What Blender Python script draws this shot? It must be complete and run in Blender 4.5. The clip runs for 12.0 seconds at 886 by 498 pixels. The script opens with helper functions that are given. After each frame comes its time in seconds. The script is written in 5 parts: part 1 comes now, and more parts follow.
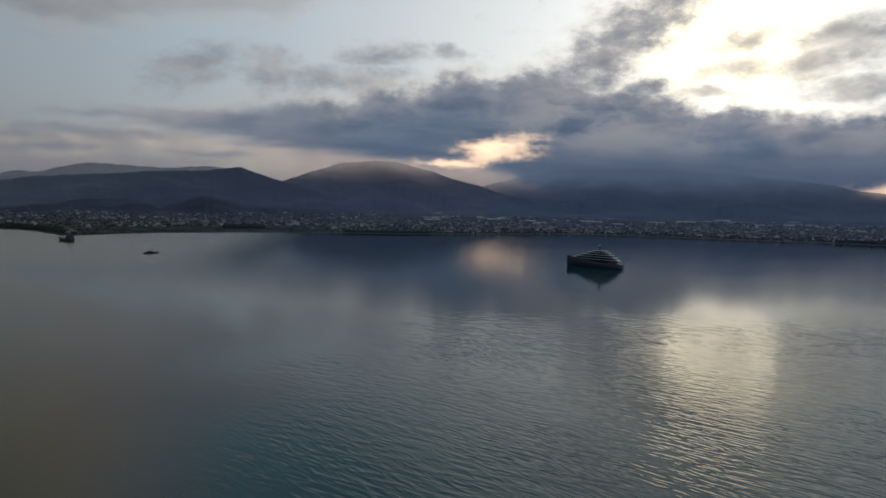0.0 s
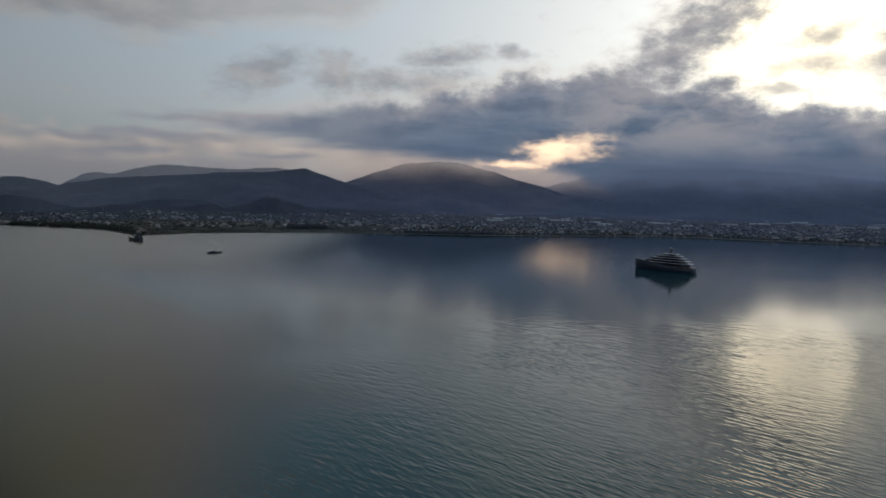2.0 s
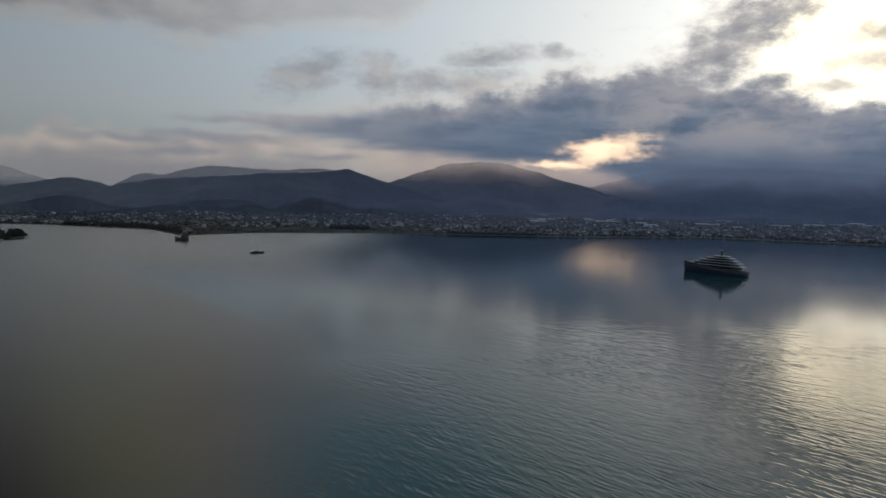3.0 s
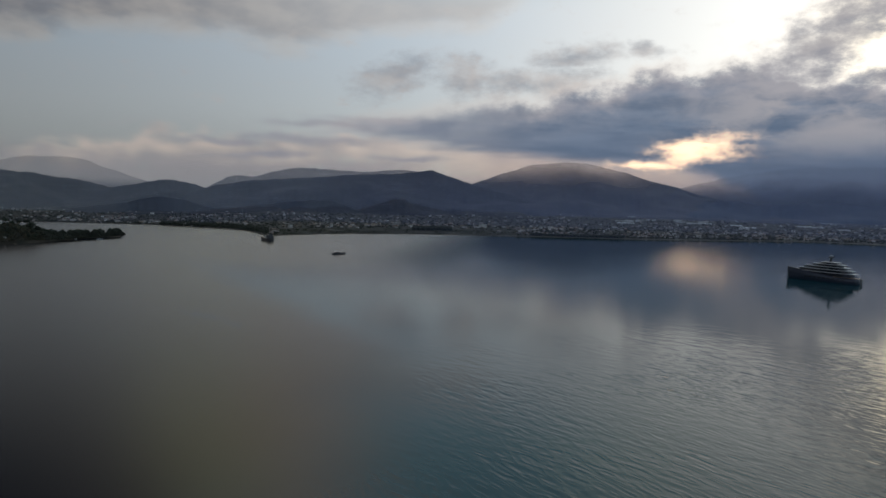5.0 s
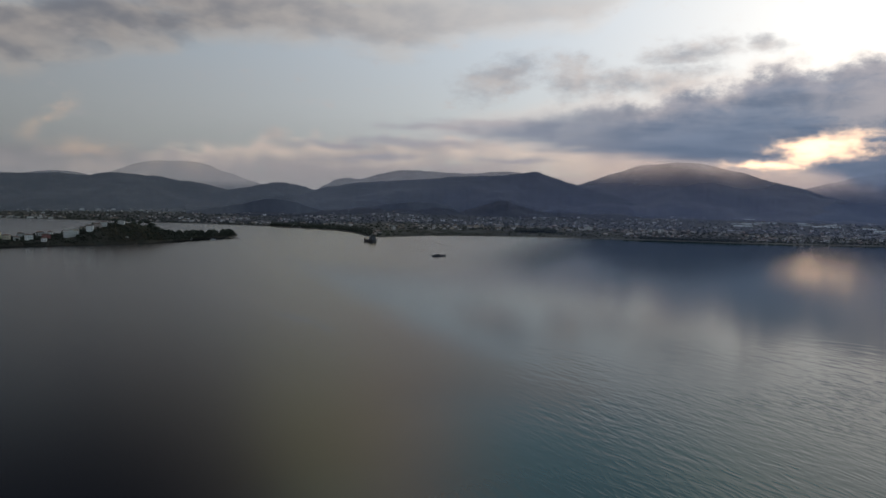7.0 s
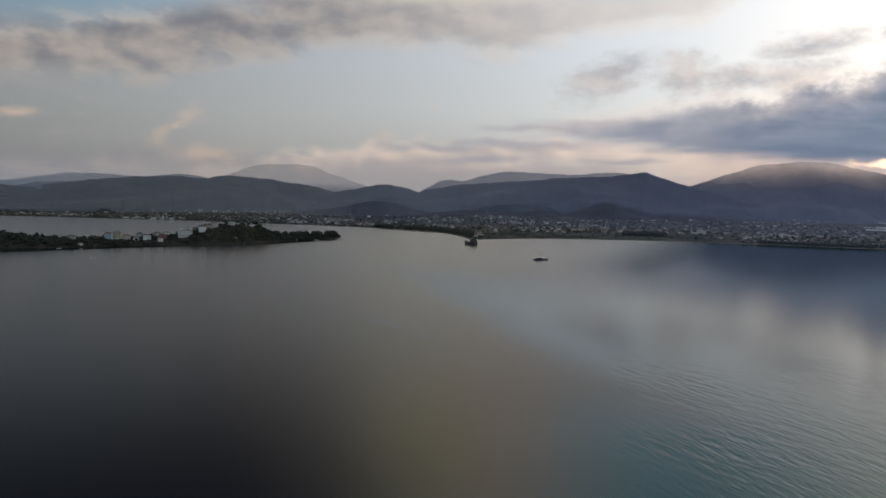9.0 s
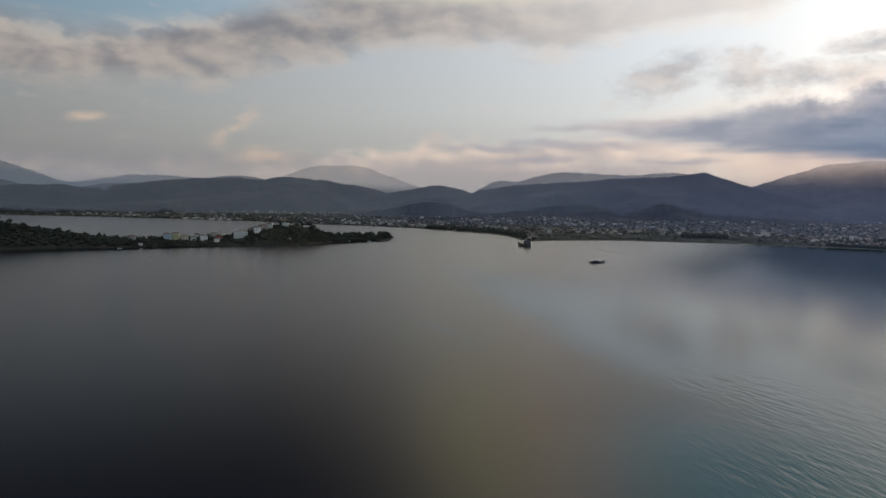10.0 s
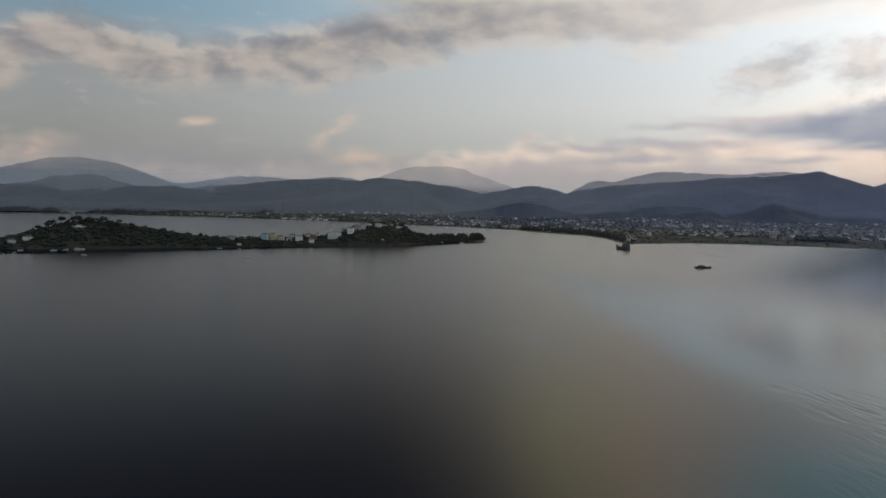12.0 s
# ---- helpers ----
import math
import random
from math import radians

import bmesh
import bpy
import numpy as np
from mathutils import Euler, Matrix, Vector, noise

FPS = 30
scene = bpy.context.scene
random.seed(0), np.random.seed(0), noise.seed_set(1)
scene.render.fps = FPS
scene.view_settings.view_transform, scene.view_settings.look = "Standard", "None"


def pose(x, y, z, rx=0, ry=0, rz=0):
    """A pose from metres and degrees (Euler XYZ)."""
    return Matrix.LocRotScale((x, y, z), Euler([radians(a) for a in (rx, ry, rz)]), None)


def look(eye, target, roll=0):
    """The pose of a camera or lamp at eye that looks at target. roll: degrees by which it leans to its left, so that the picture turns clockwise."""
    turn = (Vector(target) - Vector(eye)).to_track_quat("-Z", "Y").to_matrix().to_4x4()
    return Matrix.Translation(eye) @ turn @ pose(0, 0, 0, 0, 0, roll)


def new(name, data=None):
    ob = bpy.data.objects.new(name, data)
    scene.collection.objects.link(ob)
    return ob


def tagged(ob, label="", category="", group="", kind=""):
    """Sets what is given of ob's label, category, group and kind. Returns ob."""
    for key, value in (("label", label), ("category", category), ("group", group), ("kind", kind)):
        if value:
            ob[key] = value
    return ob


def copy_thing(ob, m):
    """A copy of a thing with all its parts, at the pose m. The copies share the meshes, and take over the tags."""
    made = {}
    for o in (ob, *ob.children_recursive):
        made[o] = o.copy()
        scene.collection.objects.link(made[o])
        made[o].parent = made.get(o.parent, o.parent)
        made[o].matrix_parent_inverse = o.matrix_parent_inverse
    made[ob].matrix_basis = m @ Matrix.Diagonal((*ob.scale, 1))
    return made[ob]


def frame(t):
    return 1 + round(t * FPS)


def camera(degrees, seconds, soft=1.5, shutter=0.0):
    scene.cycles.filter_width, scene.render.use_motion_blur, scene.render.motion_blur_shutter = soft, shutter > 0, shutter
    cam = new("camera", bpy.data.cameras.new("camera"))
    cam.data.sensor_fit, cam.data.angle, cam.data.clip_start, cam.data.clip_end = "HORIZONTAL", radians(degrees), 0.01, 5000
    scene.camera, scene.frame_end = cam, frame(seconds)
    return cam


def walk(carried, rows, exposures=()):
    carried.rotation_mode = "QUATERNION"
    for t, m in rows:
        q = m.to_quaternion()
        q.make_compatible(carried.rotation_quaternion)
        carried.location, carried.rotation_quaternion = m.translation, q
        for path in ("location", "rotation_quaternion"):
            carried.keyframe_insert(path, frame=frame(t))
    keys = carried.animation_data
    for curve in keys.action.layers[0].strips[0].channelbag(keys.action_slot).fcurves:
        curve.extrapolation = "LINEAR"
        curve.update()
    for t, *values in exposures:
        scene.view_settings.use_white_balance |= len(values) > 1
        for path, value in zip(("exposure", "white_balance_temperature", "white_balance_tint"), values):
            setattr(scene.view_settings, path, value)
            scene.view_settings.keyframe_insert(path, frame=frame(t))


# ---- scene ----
# ---------- camera ----------
cam = camera(64.05, 12.0, soft=1.5)
FLIGHT = [
    (0, 0.0, 0.0, 100.0, 0.00, -3.79, 1.16), (0.5, 0.6, 7.7, 99.6, 0.90, -3.79, 1.17),
    (1, 0.6, 15.3, 99.3, 1.91, -3.79, 1.19), (1.5, 0.2, 22.9, 99.1, 3.32, -3.80, 1.20),
    (2, 0.0, 30.7, 98.8, 5.03, -3.80, 1.20), (2.5, -0.1, 38.5, 98.6, 6.74, -3.81, 1.21),
    (3, -0.3, 46.6, 98.4, 8.49, -3.83, 1.21), (5, -2.7, 76.6, 97.9, 15.26, -3.86, 1.24),
    (5.5, -3.2, 84.6, 97.8, 17.35, -3.87, 1.23), (6, -4.0, 92.5, 97.5, 19.49, -3.88, 1.23),
    (6.5, -5.5, 99.8, 97.3, 21.69, -3.89, 1.22), (7, -7.4, 106.9, 97.2, 23.69, -3.88, 1.21),
    (9, -18.9, 138.0, 96.6, 32.04, -3.89, 1.20), (9.5, -23.0, 145.6, 96.6, 34.51, -3.90, 1.20),
    (10, -28.0, 152.2, 96.7, 36.32, -3.90, 1.20), (10.5, -33.3, 158.2, 96.9, 38.17, -3.90, 1.19),
    (11, -38.3, 164.3, 97.0, 40.03, -3.93, 1.19), (11.5, -43.0, 170.7, 97.1, 41.89, -3.96, 1.18),
    (12, -47.4, 177.4, 97.2, 43.88, -4.00, 1.17),
]


def drone(x, y, z, yaw, pitch, roll):
    """The drone's camera: heading to the left, tilt upwards and lean, in degrees."""
    return pose(x, y, z, 0, 0, yaw) @ pose(0, 0, 0, 90 + pitch) @ pose(0, 0, 0, 0, 0, roll)


walk(cam, [(t, drone(*row)) for t, *row in FLIGHT],
     exposures=[(0, -0.9, 6300, 11), (3, -0.76, 6450, 11), (6, -0.51, 6600, 13), (9, -0.15, 7000, 16), (12, 0.07, 7150, 15)])

# ---------- world: evening sky with broken cloud ----------
SUN_AZ, SUN_EL = -21.6, 11.0          # degrees to the left of +y, and above the horizon


def heading(az, el):
    a, e = radians(az), radians(el)
    return Vector((-math.sin(a) * math.cos(e), math.cos(a) * math.cos(e), math.sin(e)))


world = bpy.data.worlds.new("evening_sky")
scene.world = world
world.use_nodes = True
wt = world.node_tree
wt.nodes.clear()


def wn(kind, **sets):
    n = wt.nodes.new(kind)
    for k, v in sets.items():
        if k == "operation":
            n.operation = v
        elif k == "blend":
            n.blend_type = v
    return n


def put(socket, v):
    if isinstance(v, bpy.types.NodeSocket):
        wt.links.new(v, socket)
    else:
        socket.default_value = v


def m(op, a, b=0.0, c=0.0, clamp=False):
    n = wn("ShaderNodeMath", operation=op)
    n.use_clamp = clamp
    put(n.inputs[0], a), put(n.inputs[1], b), put(n.inputs[2], c)
    return n.outputs[0]


def vm(op, a, b=(0, 0, 0), c=(0, 0, 0)):
    n = wn("ShaderNodeVectorMath", operation=op)
    put(n.inputs[0], a), put(n.inputs[1], b)
    if op == "MULTIPLY_ADD":
        put(n.inputs[2], c)
    return n.outputs["Value"] if op in ("LENGTH", "DOT_PRODUCT") else n.outputs["Vector"]


def ramp_to(v, a, b, lo=0.0, hi=1.0):
    n = wn("ShaderNodeMapRange")
    n.interpolation_type = "SMOOTHSTEP"
    put(n.inputs["Value"], v)
    for k, x in (("From Min", a), ("From Max", b), ("To Min", lo), ("To Max", hi)):
        put(n.inputs[k], x)
    return n.outputs["Result"]


def tint(f, a, b, blend="MIX"):
    n = wn("ShaderNodeMix")
    n.data_type, n.blend_type = "RGBA", blend
    put(n.inputs["Factor"], f)
    put(n.inputs["A"], a if isinstance(a, bpy.types.NodeSocket) else (*a, 1))
    put(n.inputs["B"], b if isinstance(b, bpy.types.NodeSocket) else (*b, 1))
    return n.outputs["Result"]


def fuzz(vec, scale, detail=4.0, rough=0.55, colour=False):
    n = wn("ShaderNodeTexNoise")
    put(n.inputs["Vector"], vec)
    n.inputs["Scale"].default_value, n.inputs["Detail"].default_value, n.inputs["Roughness"].default_value = scale, detail, rough
    return n.outputs["Color"] if colour else n.outputs[0]


ray = wn("ShaderNodeTexCoord").outputs["Generated"]
sep = wn("ShaderNodeSeparateXYZ")
put(sep.inputs[0], ray)
rx, ry, rz = sep.outputs
az = m("MULTIPLY", m("ARCTAN2", m("MULTIPLY", rx, -1.0), ry), 57.2958)
el = m("MULTIPLY", m("ARCSINE", rz), 57.2958)
com = wn("ShaderNodeCombineXYZ")
put(com.inputs[0], az), put(com.inputs[1], el)
flat = com.outputs[0]
# two scales of billow bend the outlines of all clouds
w1 = vm("SUBTRACT", fuzz(vm("MULTIPLY", flat, (0.10, 0.26, 1)), 1.0, 3.0, 0.5, True), (0.5, 0.5, 0.5))
w2 = vm("SUBTRACT", fuzz(vm("MULTIPLY", flat, (0.36, 0.7, 1)), 1.0, 5.0, 0.55, True), (0.5, 0.5, 0.5))
bent = vm("MULTIPLY_ADD", w1, (4.5, 1.6, 0), flat)
bent = vm("MULTIPLY_ADD", w2, (2.2, 1.1, 0), bent)
streak = fuzz(vm("MULTIPLY", flat, (0.07, 0.55, 1)), 1.0, 5.0, 0.6)
grain = fuzz(vm("MULTIPLY", flat, (0.30, 0.55, 1)), 1.0, 6.0, 0.6)
fine = fuzz(vm("MULTIPLY", flat, (0.50, 0.85, 1)), 1.0, 6.0, 0.62)


def bank(clouds, inner=0.35, outer=1.25):
    """How thick a group of clouds is in each direction; every cloud is az, el, half width, half height, lean."""
    total = None
    for a, e, ra, re, lean in clouds:
        n = wn("ShaderNodeMapping")
        n.vector_type = "TEXTURE"
        put(n.inputs["Vector"], bent)
        n.inputs["Location"].default_value = (a, e, 0)
        n.inputs["Rotation"].default_value = (0, 0, radians(lean))
        n.inputs["Scale"].default_value = (ra, re, 1)
        d = ramp_to(vm("LENGTH", n.outputs[0]), outer, inner)
        total = d if total is None else m("MAXIMUM", total, d)
    return total


def profile(points):
    """A smooth height in degrees along the headings given, as az, el."""
    points = sorted(points)
    a0, a1 = points[0][0], points[-1][0]
    n = wn("ShaderNodeValToRGB")
    n.color_ramp.interpolation = "EASE"
    while len(n.color_ramp.elements) < len(points):
        n.color_ramp.elements.new(0.5)
    for e, (a, v) in zip(n.color_ramp.elements, points):
        e.position = (a - a0) / (a1 - a0)
        e.color = ((v + 5) / 40,) * 3 + (1,)
    put(n.inputs[0], m("DIVIDE", m("SUBTRACT", az, a0), a1 - a0, 0, True))
    return m("MULTIPLY_ADD", n.outputs[0], 40.0, -5.0)


# light from the sun's side picks out the billows
folds = vm("MULTIPLY", vm("MULTIPLY_ADD", w1, (3.0, 1.2, 0), flat), (0.24, 0.46, 1))
relief = ramp_to(m("SUBTRACT", fuzz(folds, 1.0, 3.5, 0.5), fuzz(vm("ADD", folds, (-0.2, 0.3, 0)), 1.0, 3.5, 0.5)), -0.27, 0.27)
TOWER = [(-10.2, 9.8, 4.4, 2.8, -20), (-12.2, 11.5, 4.6, 2.8, -35), (-14.2, 13.3, 4.8, 2.6, -30), (-17.0, 15.2, 5.0, 2.5, -30), (-15.4, 8.9, 3.0, 1.2, 0), (-21, 18, 6, 2.5, -30)]
SCRAPS = [(-22.6, 12.3, 3.0, 0.8, -6), (-22.0, 10.4, 3.4, 0.9, -10), (-27.2, 10.5, 3.2, 1.4, -18), (-28.9, 12.0, 4.0, 0.9, -10), (-31.0, 11.4, 2.8, 1.4, -10),
          (-30.5, 8.6, 4.0, 0.9, 0), (-20.2, 8.6, 1.8, 0.5, 0), (-37, 9.5, 4, 2.2, 0)]
STREAKS = [(26.5, 4.5, 5.0, 0.28, 0), (23.5, 5.7, 4.5, 0.32, 3), (29.5, 3.3, 3.5, 0.22, -4), (19.5, 6.2, 5.0, 0.45, 0), (18.0, 3.4, 3.0, 0.2, 0), (33, 4.2, 3.0, 0.25, 0)]
WISPS = [(19.3, 9.8, 2.6, 1.1, -20), (13.9, 9.9, 1.9, 1.4, 10), (9.4, 9.6, 3.6, 0.9, -4), (5.0, 11.5, 2.8, 0.65, -6), (6.2, 9.6, 2.8, 1.0, 0), (-0.4, 11.9, 1.5, 0.4, 0)]
PUFFS = [(53.0, 5.3, 1.9, 0.5, -42), (50.6, 3.3, 2.4, 0.5, 0), (63.0, 5.6, 1.0, 0.32, -10), (74.2, 3.0, 2.0, 0.8, -20), (84, 4, 5, 1, 0)]
GAP = [(-4.4, 4.2, 4.8, 1.6, -10), (-0.8, 3.05, 4.4, 0.42, 0), (-32.2, 1.5, 3.0, 0.7, 0)]

to_sun = m("MULTIPLY", m("ARCCOSINE", vm("DOT_PRODUCT", ray, tuple(heading(SUN_AZ, SUN_EL)))), 57.2958)
near = ramp_to(to_sun, 12.5, 0.5)
wide = ramp_to(to_sun, 70.0, 8.0)
height = ramp_to(el, 2.0, 16.0)
fall = m("MAXIMUM", m("POWER", 2.0, m("MULTIPLY", m("SUBTRACT", to_sun, 20.0), -0.0285)), 0.24)      # the sky dims away from the sun
nishita = wn("ShaderNodeTexSky")
nishita.sky_type, nishita.sun_disc = "NISHITA", False
nishita.sun_elevation, nishita.sun_rotation = radians(SUN_EL), radians(-SUN_AZ)
nishita.air_density, nishita.dust_density = 1.0, 3.0
clear = vm("MULTIPLY", nishita.outputs[0], (0.08, 0.10, 0.14))
# thin high veil over the blue
haze = tint(height, (1.13, 1.22, 1.22), (1.16, 1.36, 1.50))
haze = tint(ramp_to(to_sun, 45, 15), haze, (1.34, 1.38, 1.34))
haze = tint(m("MULTIPLY", ramp_to(to_sun, 50.0, 92.0), ramp_to(el, 9.0, 14.5)), haze, (0.66, 1.22, 1.60))
haze = tint(1.0, haze, fall, "MULTIPLY")
sky = tint(0.15, haze, clear)
sky = tint(m("MULTIPLY", near, ramp_to(el, 7.5, 12.0, 0.2, 0.9)), sky, (2.5, 2.22, 1.6))
sky = tint(m("MULTIPLY", ramp_to(to_sun, 6.5, 1.0), ramp_to(el, 8.0, 10.5)), sky, (4.6, 4.0, 2.7))
# high broken cloud to the west, with a cream rim below
billow = fuzz(vm("MULTIPLY", bent, (0.13, 0.30, 1)), 1.0, 5.0, 0.5)
rags = m("MULTIPLY", m("SUBTRACT", billow, 0.5), 4.0)
veil_foot = profile([(96, 6.5), (84, 7.0), (77, 6.6), (73, 8.6), (66, 8.2), (60, 8.0), (55, 9.0), (49, 10.4), (42, 11.2), (36, 12.3), (28, 11.8), (20, 12.6), (14, 13.6), (6, 17), (-2, 24)])
rise = m("SUBTRACT", m("ADD", el, rags), veil_foot)
holes = fuzz(vm("ADD", vm("MULTIPLY", flat, (0.085, 0.30, 1)), (3.7, 1.2, 0)), 1.0, 5.0, 0.55)
veil = m("MULTIPLY", ramp_to(rise, -1.2, 1.4), ramp_to(m("ADD", holes, ramp_to(to_sun, 78.0, 40.0, 0.0, 0.12)), 0.16, 0.44))
veil = m("MULTIPLY", veil, m("MULTIPLY", ramp_to(el, 19.0, 14.5), m("MAXIMUM", ramp_to(rise, 5.0, 2.6), ramp_to(az, 54.0, 44.0))))
veil_tone = tint(relief, (0.205, 0.218, 0.250), (0.43, 0.41, 0.39))
veil_tone = tint(wide, veil_tone, (1.02, 0.96, 0.88))
veil_rim = tint(wide, (0.66, 0.56, 0.45), (1.45, 1.28, 1.05))
veil_tone = tint(m("MULTIPLY", ramp_to(rise, 1.2, -0.5, 0.0, 0.6), ramp_to(relief, 0.1, 0.7, 0.3, 1.0)), veil_tone, veil_rim)
veil_tone = tint(m("MULTIPLY", ramp_to(rise, 2.4, 4.2), m("MULTIPLY", ramp_to(az, 48.0, 56.0), ramp_to(relief, 0.3, 0.8))), veil_tone, (0.60, 0.55, 0.49))
sky = tint(m("MULTIPLY", veil, ramp_to(to_sun, 36.0, 66.0, 0.65, 0.9)), sky, veil_tone)
# the high veil goes on bright over the sun's side of the bay; a heavy deck hangs over the west, its rim lit warm
overhead = ramp_to(el, 14.5, 20.0)
sky = tint(m("MULTIPLY", overhead, ramp_to(to_sun, 14.0, 26.0, 0.2, 0.85)), sky, tint(ramp_to(el, 26.0, 65.0), tint(ramp_to(to_sun, 34.0, 12.0), (0.46, 0.72, 0.80), (1.75, 1.95, 1.6)), (0.55, 0.70, 0.80)))
ragged = m("MULTIPLY", m("SUBTRACT", fuzz(vm("MULTIPLY", flat, (0.035, 0.06, 1)), 1.0, 5.0, 0.6), 0.5), 14.0)
deck = m("SUBTRACT", m("ADD", az, ragged), ramp_to(el, 12.0, 32.0, 32.0, 23.0))
hung = m("MULTIPLY", ramp_to(el, 14.7, 17.5), ramp_to(to_sun, 140.0, 100.0))
sky = tint(m("MULTIPLY", ramp_to(deck, -13.0, 1.0), m("MULTIPLY", hung, 0.9)), sky, tint(ramp_to(az, 23.0, 36.0), (1.27, 0.97, 0.73), (1.06, 1.05, 0.60)))
sky = tint(m("MULTIPLY", ramp_to(deck, 4.0, 12.0), m("MULTIPLY", hung, 0.95)), sky, (0.335, 0.318, 0.31))
sky = tint(m("MULTIPLY", ramp_to(deck, 8.0, 21.0), m("MULTIPLY", hung, 0.97)), sky, (0.018, 0.018, 0.028))
# unseen sky behind the drone, brightened to light slopes and house fronts
sky = tint(m("MULTIPLY", ramp_to(to_sun, 98.0, 128.0), ramp_to(el, 4.0, 22.0)), sky, (0.70, 0.80, 0.98))
smoke = m("MULTIPLY", ramp_to(m("ADD", el, m("MULTIPLY", m("SUBTRACT", streak, 0.5), 2.5)), 3.9, 2.6), ramp_to(az, 42.0, 50.0))
sky = tint(m("MULTIPLY", smoke, 0.6), sky, (0.33, 0.325, 0.345))
# a low bank of cream cumulus over the western ridges
low_top = profile([(60, 2.4), (54, 3.0), (47, 3.2), (44.5, 3.9), (42, 3.8), (39.5, 4.3), (37.6, 5.3), (35.5, 4.9), (33, 4.9), (28, 4.7), (24, 5.2), (19, 5.0), (12, 4.6), (4, 3.5)])
lump = m("MULTIPLY", m("SUBTRACT", fuzz(vm("MULTIPLY", flat, (0.42, 0.80, 1)), 1.0, 6.0, 0.55), 0.5), 2.6)
low_rise = m("SUBTRACT", m("ADD", low_top, lump), el)
low = m("MULTIPLY", ramp_to(low_rise, -0.3, 0.9), m("MULTIPLY", ramp_to(m("ADD", grain, m("MULTIPLY", streak, 0.5)), 0.47, 0.76, 0.35, 0.97), ramp_to(az, 50.0, 42.0, 0.4, 1.0)))
low_tone = tint(m("SUBTRACT", 1.0, m("MULTIPLY", relief, ramp_to(low_rise, 3.0, 0.4)), 0.0, True), tint(wide, (0.86, 0.74, 0.64), (1.38, 1.20, 1.00)), tint(wide, (0.44, 0.43, 0.44), (0.74, 0.68, 0.66)))
sky = tint(low, sky, low_tone)
puffs = m("MULTIPLY", bank(PUFFS, 0.0, 1.9), ramp_to(fine, 0.28, 0.62))
sky = tint(m("MULTIPLY", puffs, m("MULTIPLY_ADD", relief, 0.5, 0.42)), sky, tint(wide, (0.70, 0.56, 0.45), (1.35, 1.05, 0.80)))
wisps = ramp_to(m("MULTIPLY_ADD", m("SUBTRACT", fine, 0.5), 1.3, bank(WISPS, 0.0, 2.4)), 0.12, 1.15, 0.0, 0.80)
sky = tint(wisps, sky, tint(relief, tint(wide, (0.28, 0.31, 0.37), (0.36, 0.41, 0.48)), tint(wide, (0.46, 0.44, 0.43), (0.90, 0.84, 0.80))))
scraps = ramp_to(m("MULTIPLY_ADD", m("SUBTRACT", fine, 0.5), 1.4, bank(SCRAPS, 0.0, 2.1)), 0.10, 1.1, 0.0, 0.86)
sky = tint(scraps, sky, tint(relief, (0.42, 0.43, 0.47), tint(near, (0.75, 0.72, 0.72), (1.5, 1.35, 1.15))))
# dull light under the storm
ribs = ramp_to(m("MULTIPLY_ADD", m("SUBTRACT", fine, 0.5), 0.9, bank(STREAKS, 0.0, 2.2)), 0.1, 1.1, 0.0, 0.8)
sky = tint(m("MULTIPLY", m("MULTIPLY", ramp_to(el, 6.5, 4.0), ramp_to(az, 22.0, 9.0)), 0.76), sky, tint(ramp_to(az, -3.0, -9.0), tint(ramp_to(az, 17.0, 7.0), (1.05, 0.90, 0.74), (0.80, 0.64, 0.56)), (0.30, 0.31, 0.39)))
sky = tint(ribs, sky, tint(wide, (0.40, 0.42, 0.48), (0.52, 0.52, 0.58)))
# the storm cloud: a wedge that thickens towards the sun and reaches the ground there
storm_top = profile([(34, 4.4), (28.6, 5.0), (25, 6.1), (21, 7.0), (17, 7.6), (13, 7.9), (8.5, 8.5), (4, 9.0), (1.8, 9.5), (0.3, 10.3), (-1.8, 10.6), (-4, 10.2), (-5.8, 10.9), (-8.5, 10.8),
                     (-10, 10.1), (-12.5, 9.4), (-14.6, 9.3), (-17.5, 8.9), (-19.6, 7.9), (-22.7, 7.9), (-25.7, 7.2), (-31, 7.0), (-42, 8), (-60, 8)])
storm_foot = profile([(34, 4.2), (28.6, 4.2), (25, 4.2), (22, 4.3), (18, 4.2), (13.7, 3.9), (10.2, 3.5), (7.6, 3.2), (3.1, 3.0), (0.3, 2.8), (-2.9, 2.5), (-5, 2.0), (-7, 1.2), (-9.6, 0.0), (-12, -1.5),
                      (-14, -3.0), (-27, -3.0), (-30, 0.8), (-33, 2.0), (-36, 0.5), (-60, -2.0)])
puffy = m("MULTIPLY", m("SUBTRACT", fuzz(vm("MULTIPLY", flat, (0.30, 0.46, 1)), 1.0, 7.0, 0.6), 0.5), 4.2)
lines = m("MULTIPLY", m("SUBTRACT", fuzz(vm("MULTIPLY", flat, (0.10, 0.75, 1)), 1.0, 6.0, 0.6), 0.5), 3.4)
under = m("SUBTRACT", m("ADD", storm_top, m("MULTIPLY", puffy, ramp_to(az, 18.0, 4.0, 0.4, 1.0))), el)
over = m("SUBTRACT", m("ADD", el, m("MULTIPLY", lines, ramp_to(az, 16.0, 2.0, 0.8, 0.35))), storm_foot)
tail = ramp_to(az, 8.0, 24.0)
thick = m("MULTIPLY", ramp_to(m("MULTIPLY_ADD", tail, -0.3, under), -0.9, m("MULTIPLY_ADD", tail, 0.7, 1.3)), ramp_to(over, -0.7, m("MULTIPLY_ADD", tail, 1.0, 1.0)))
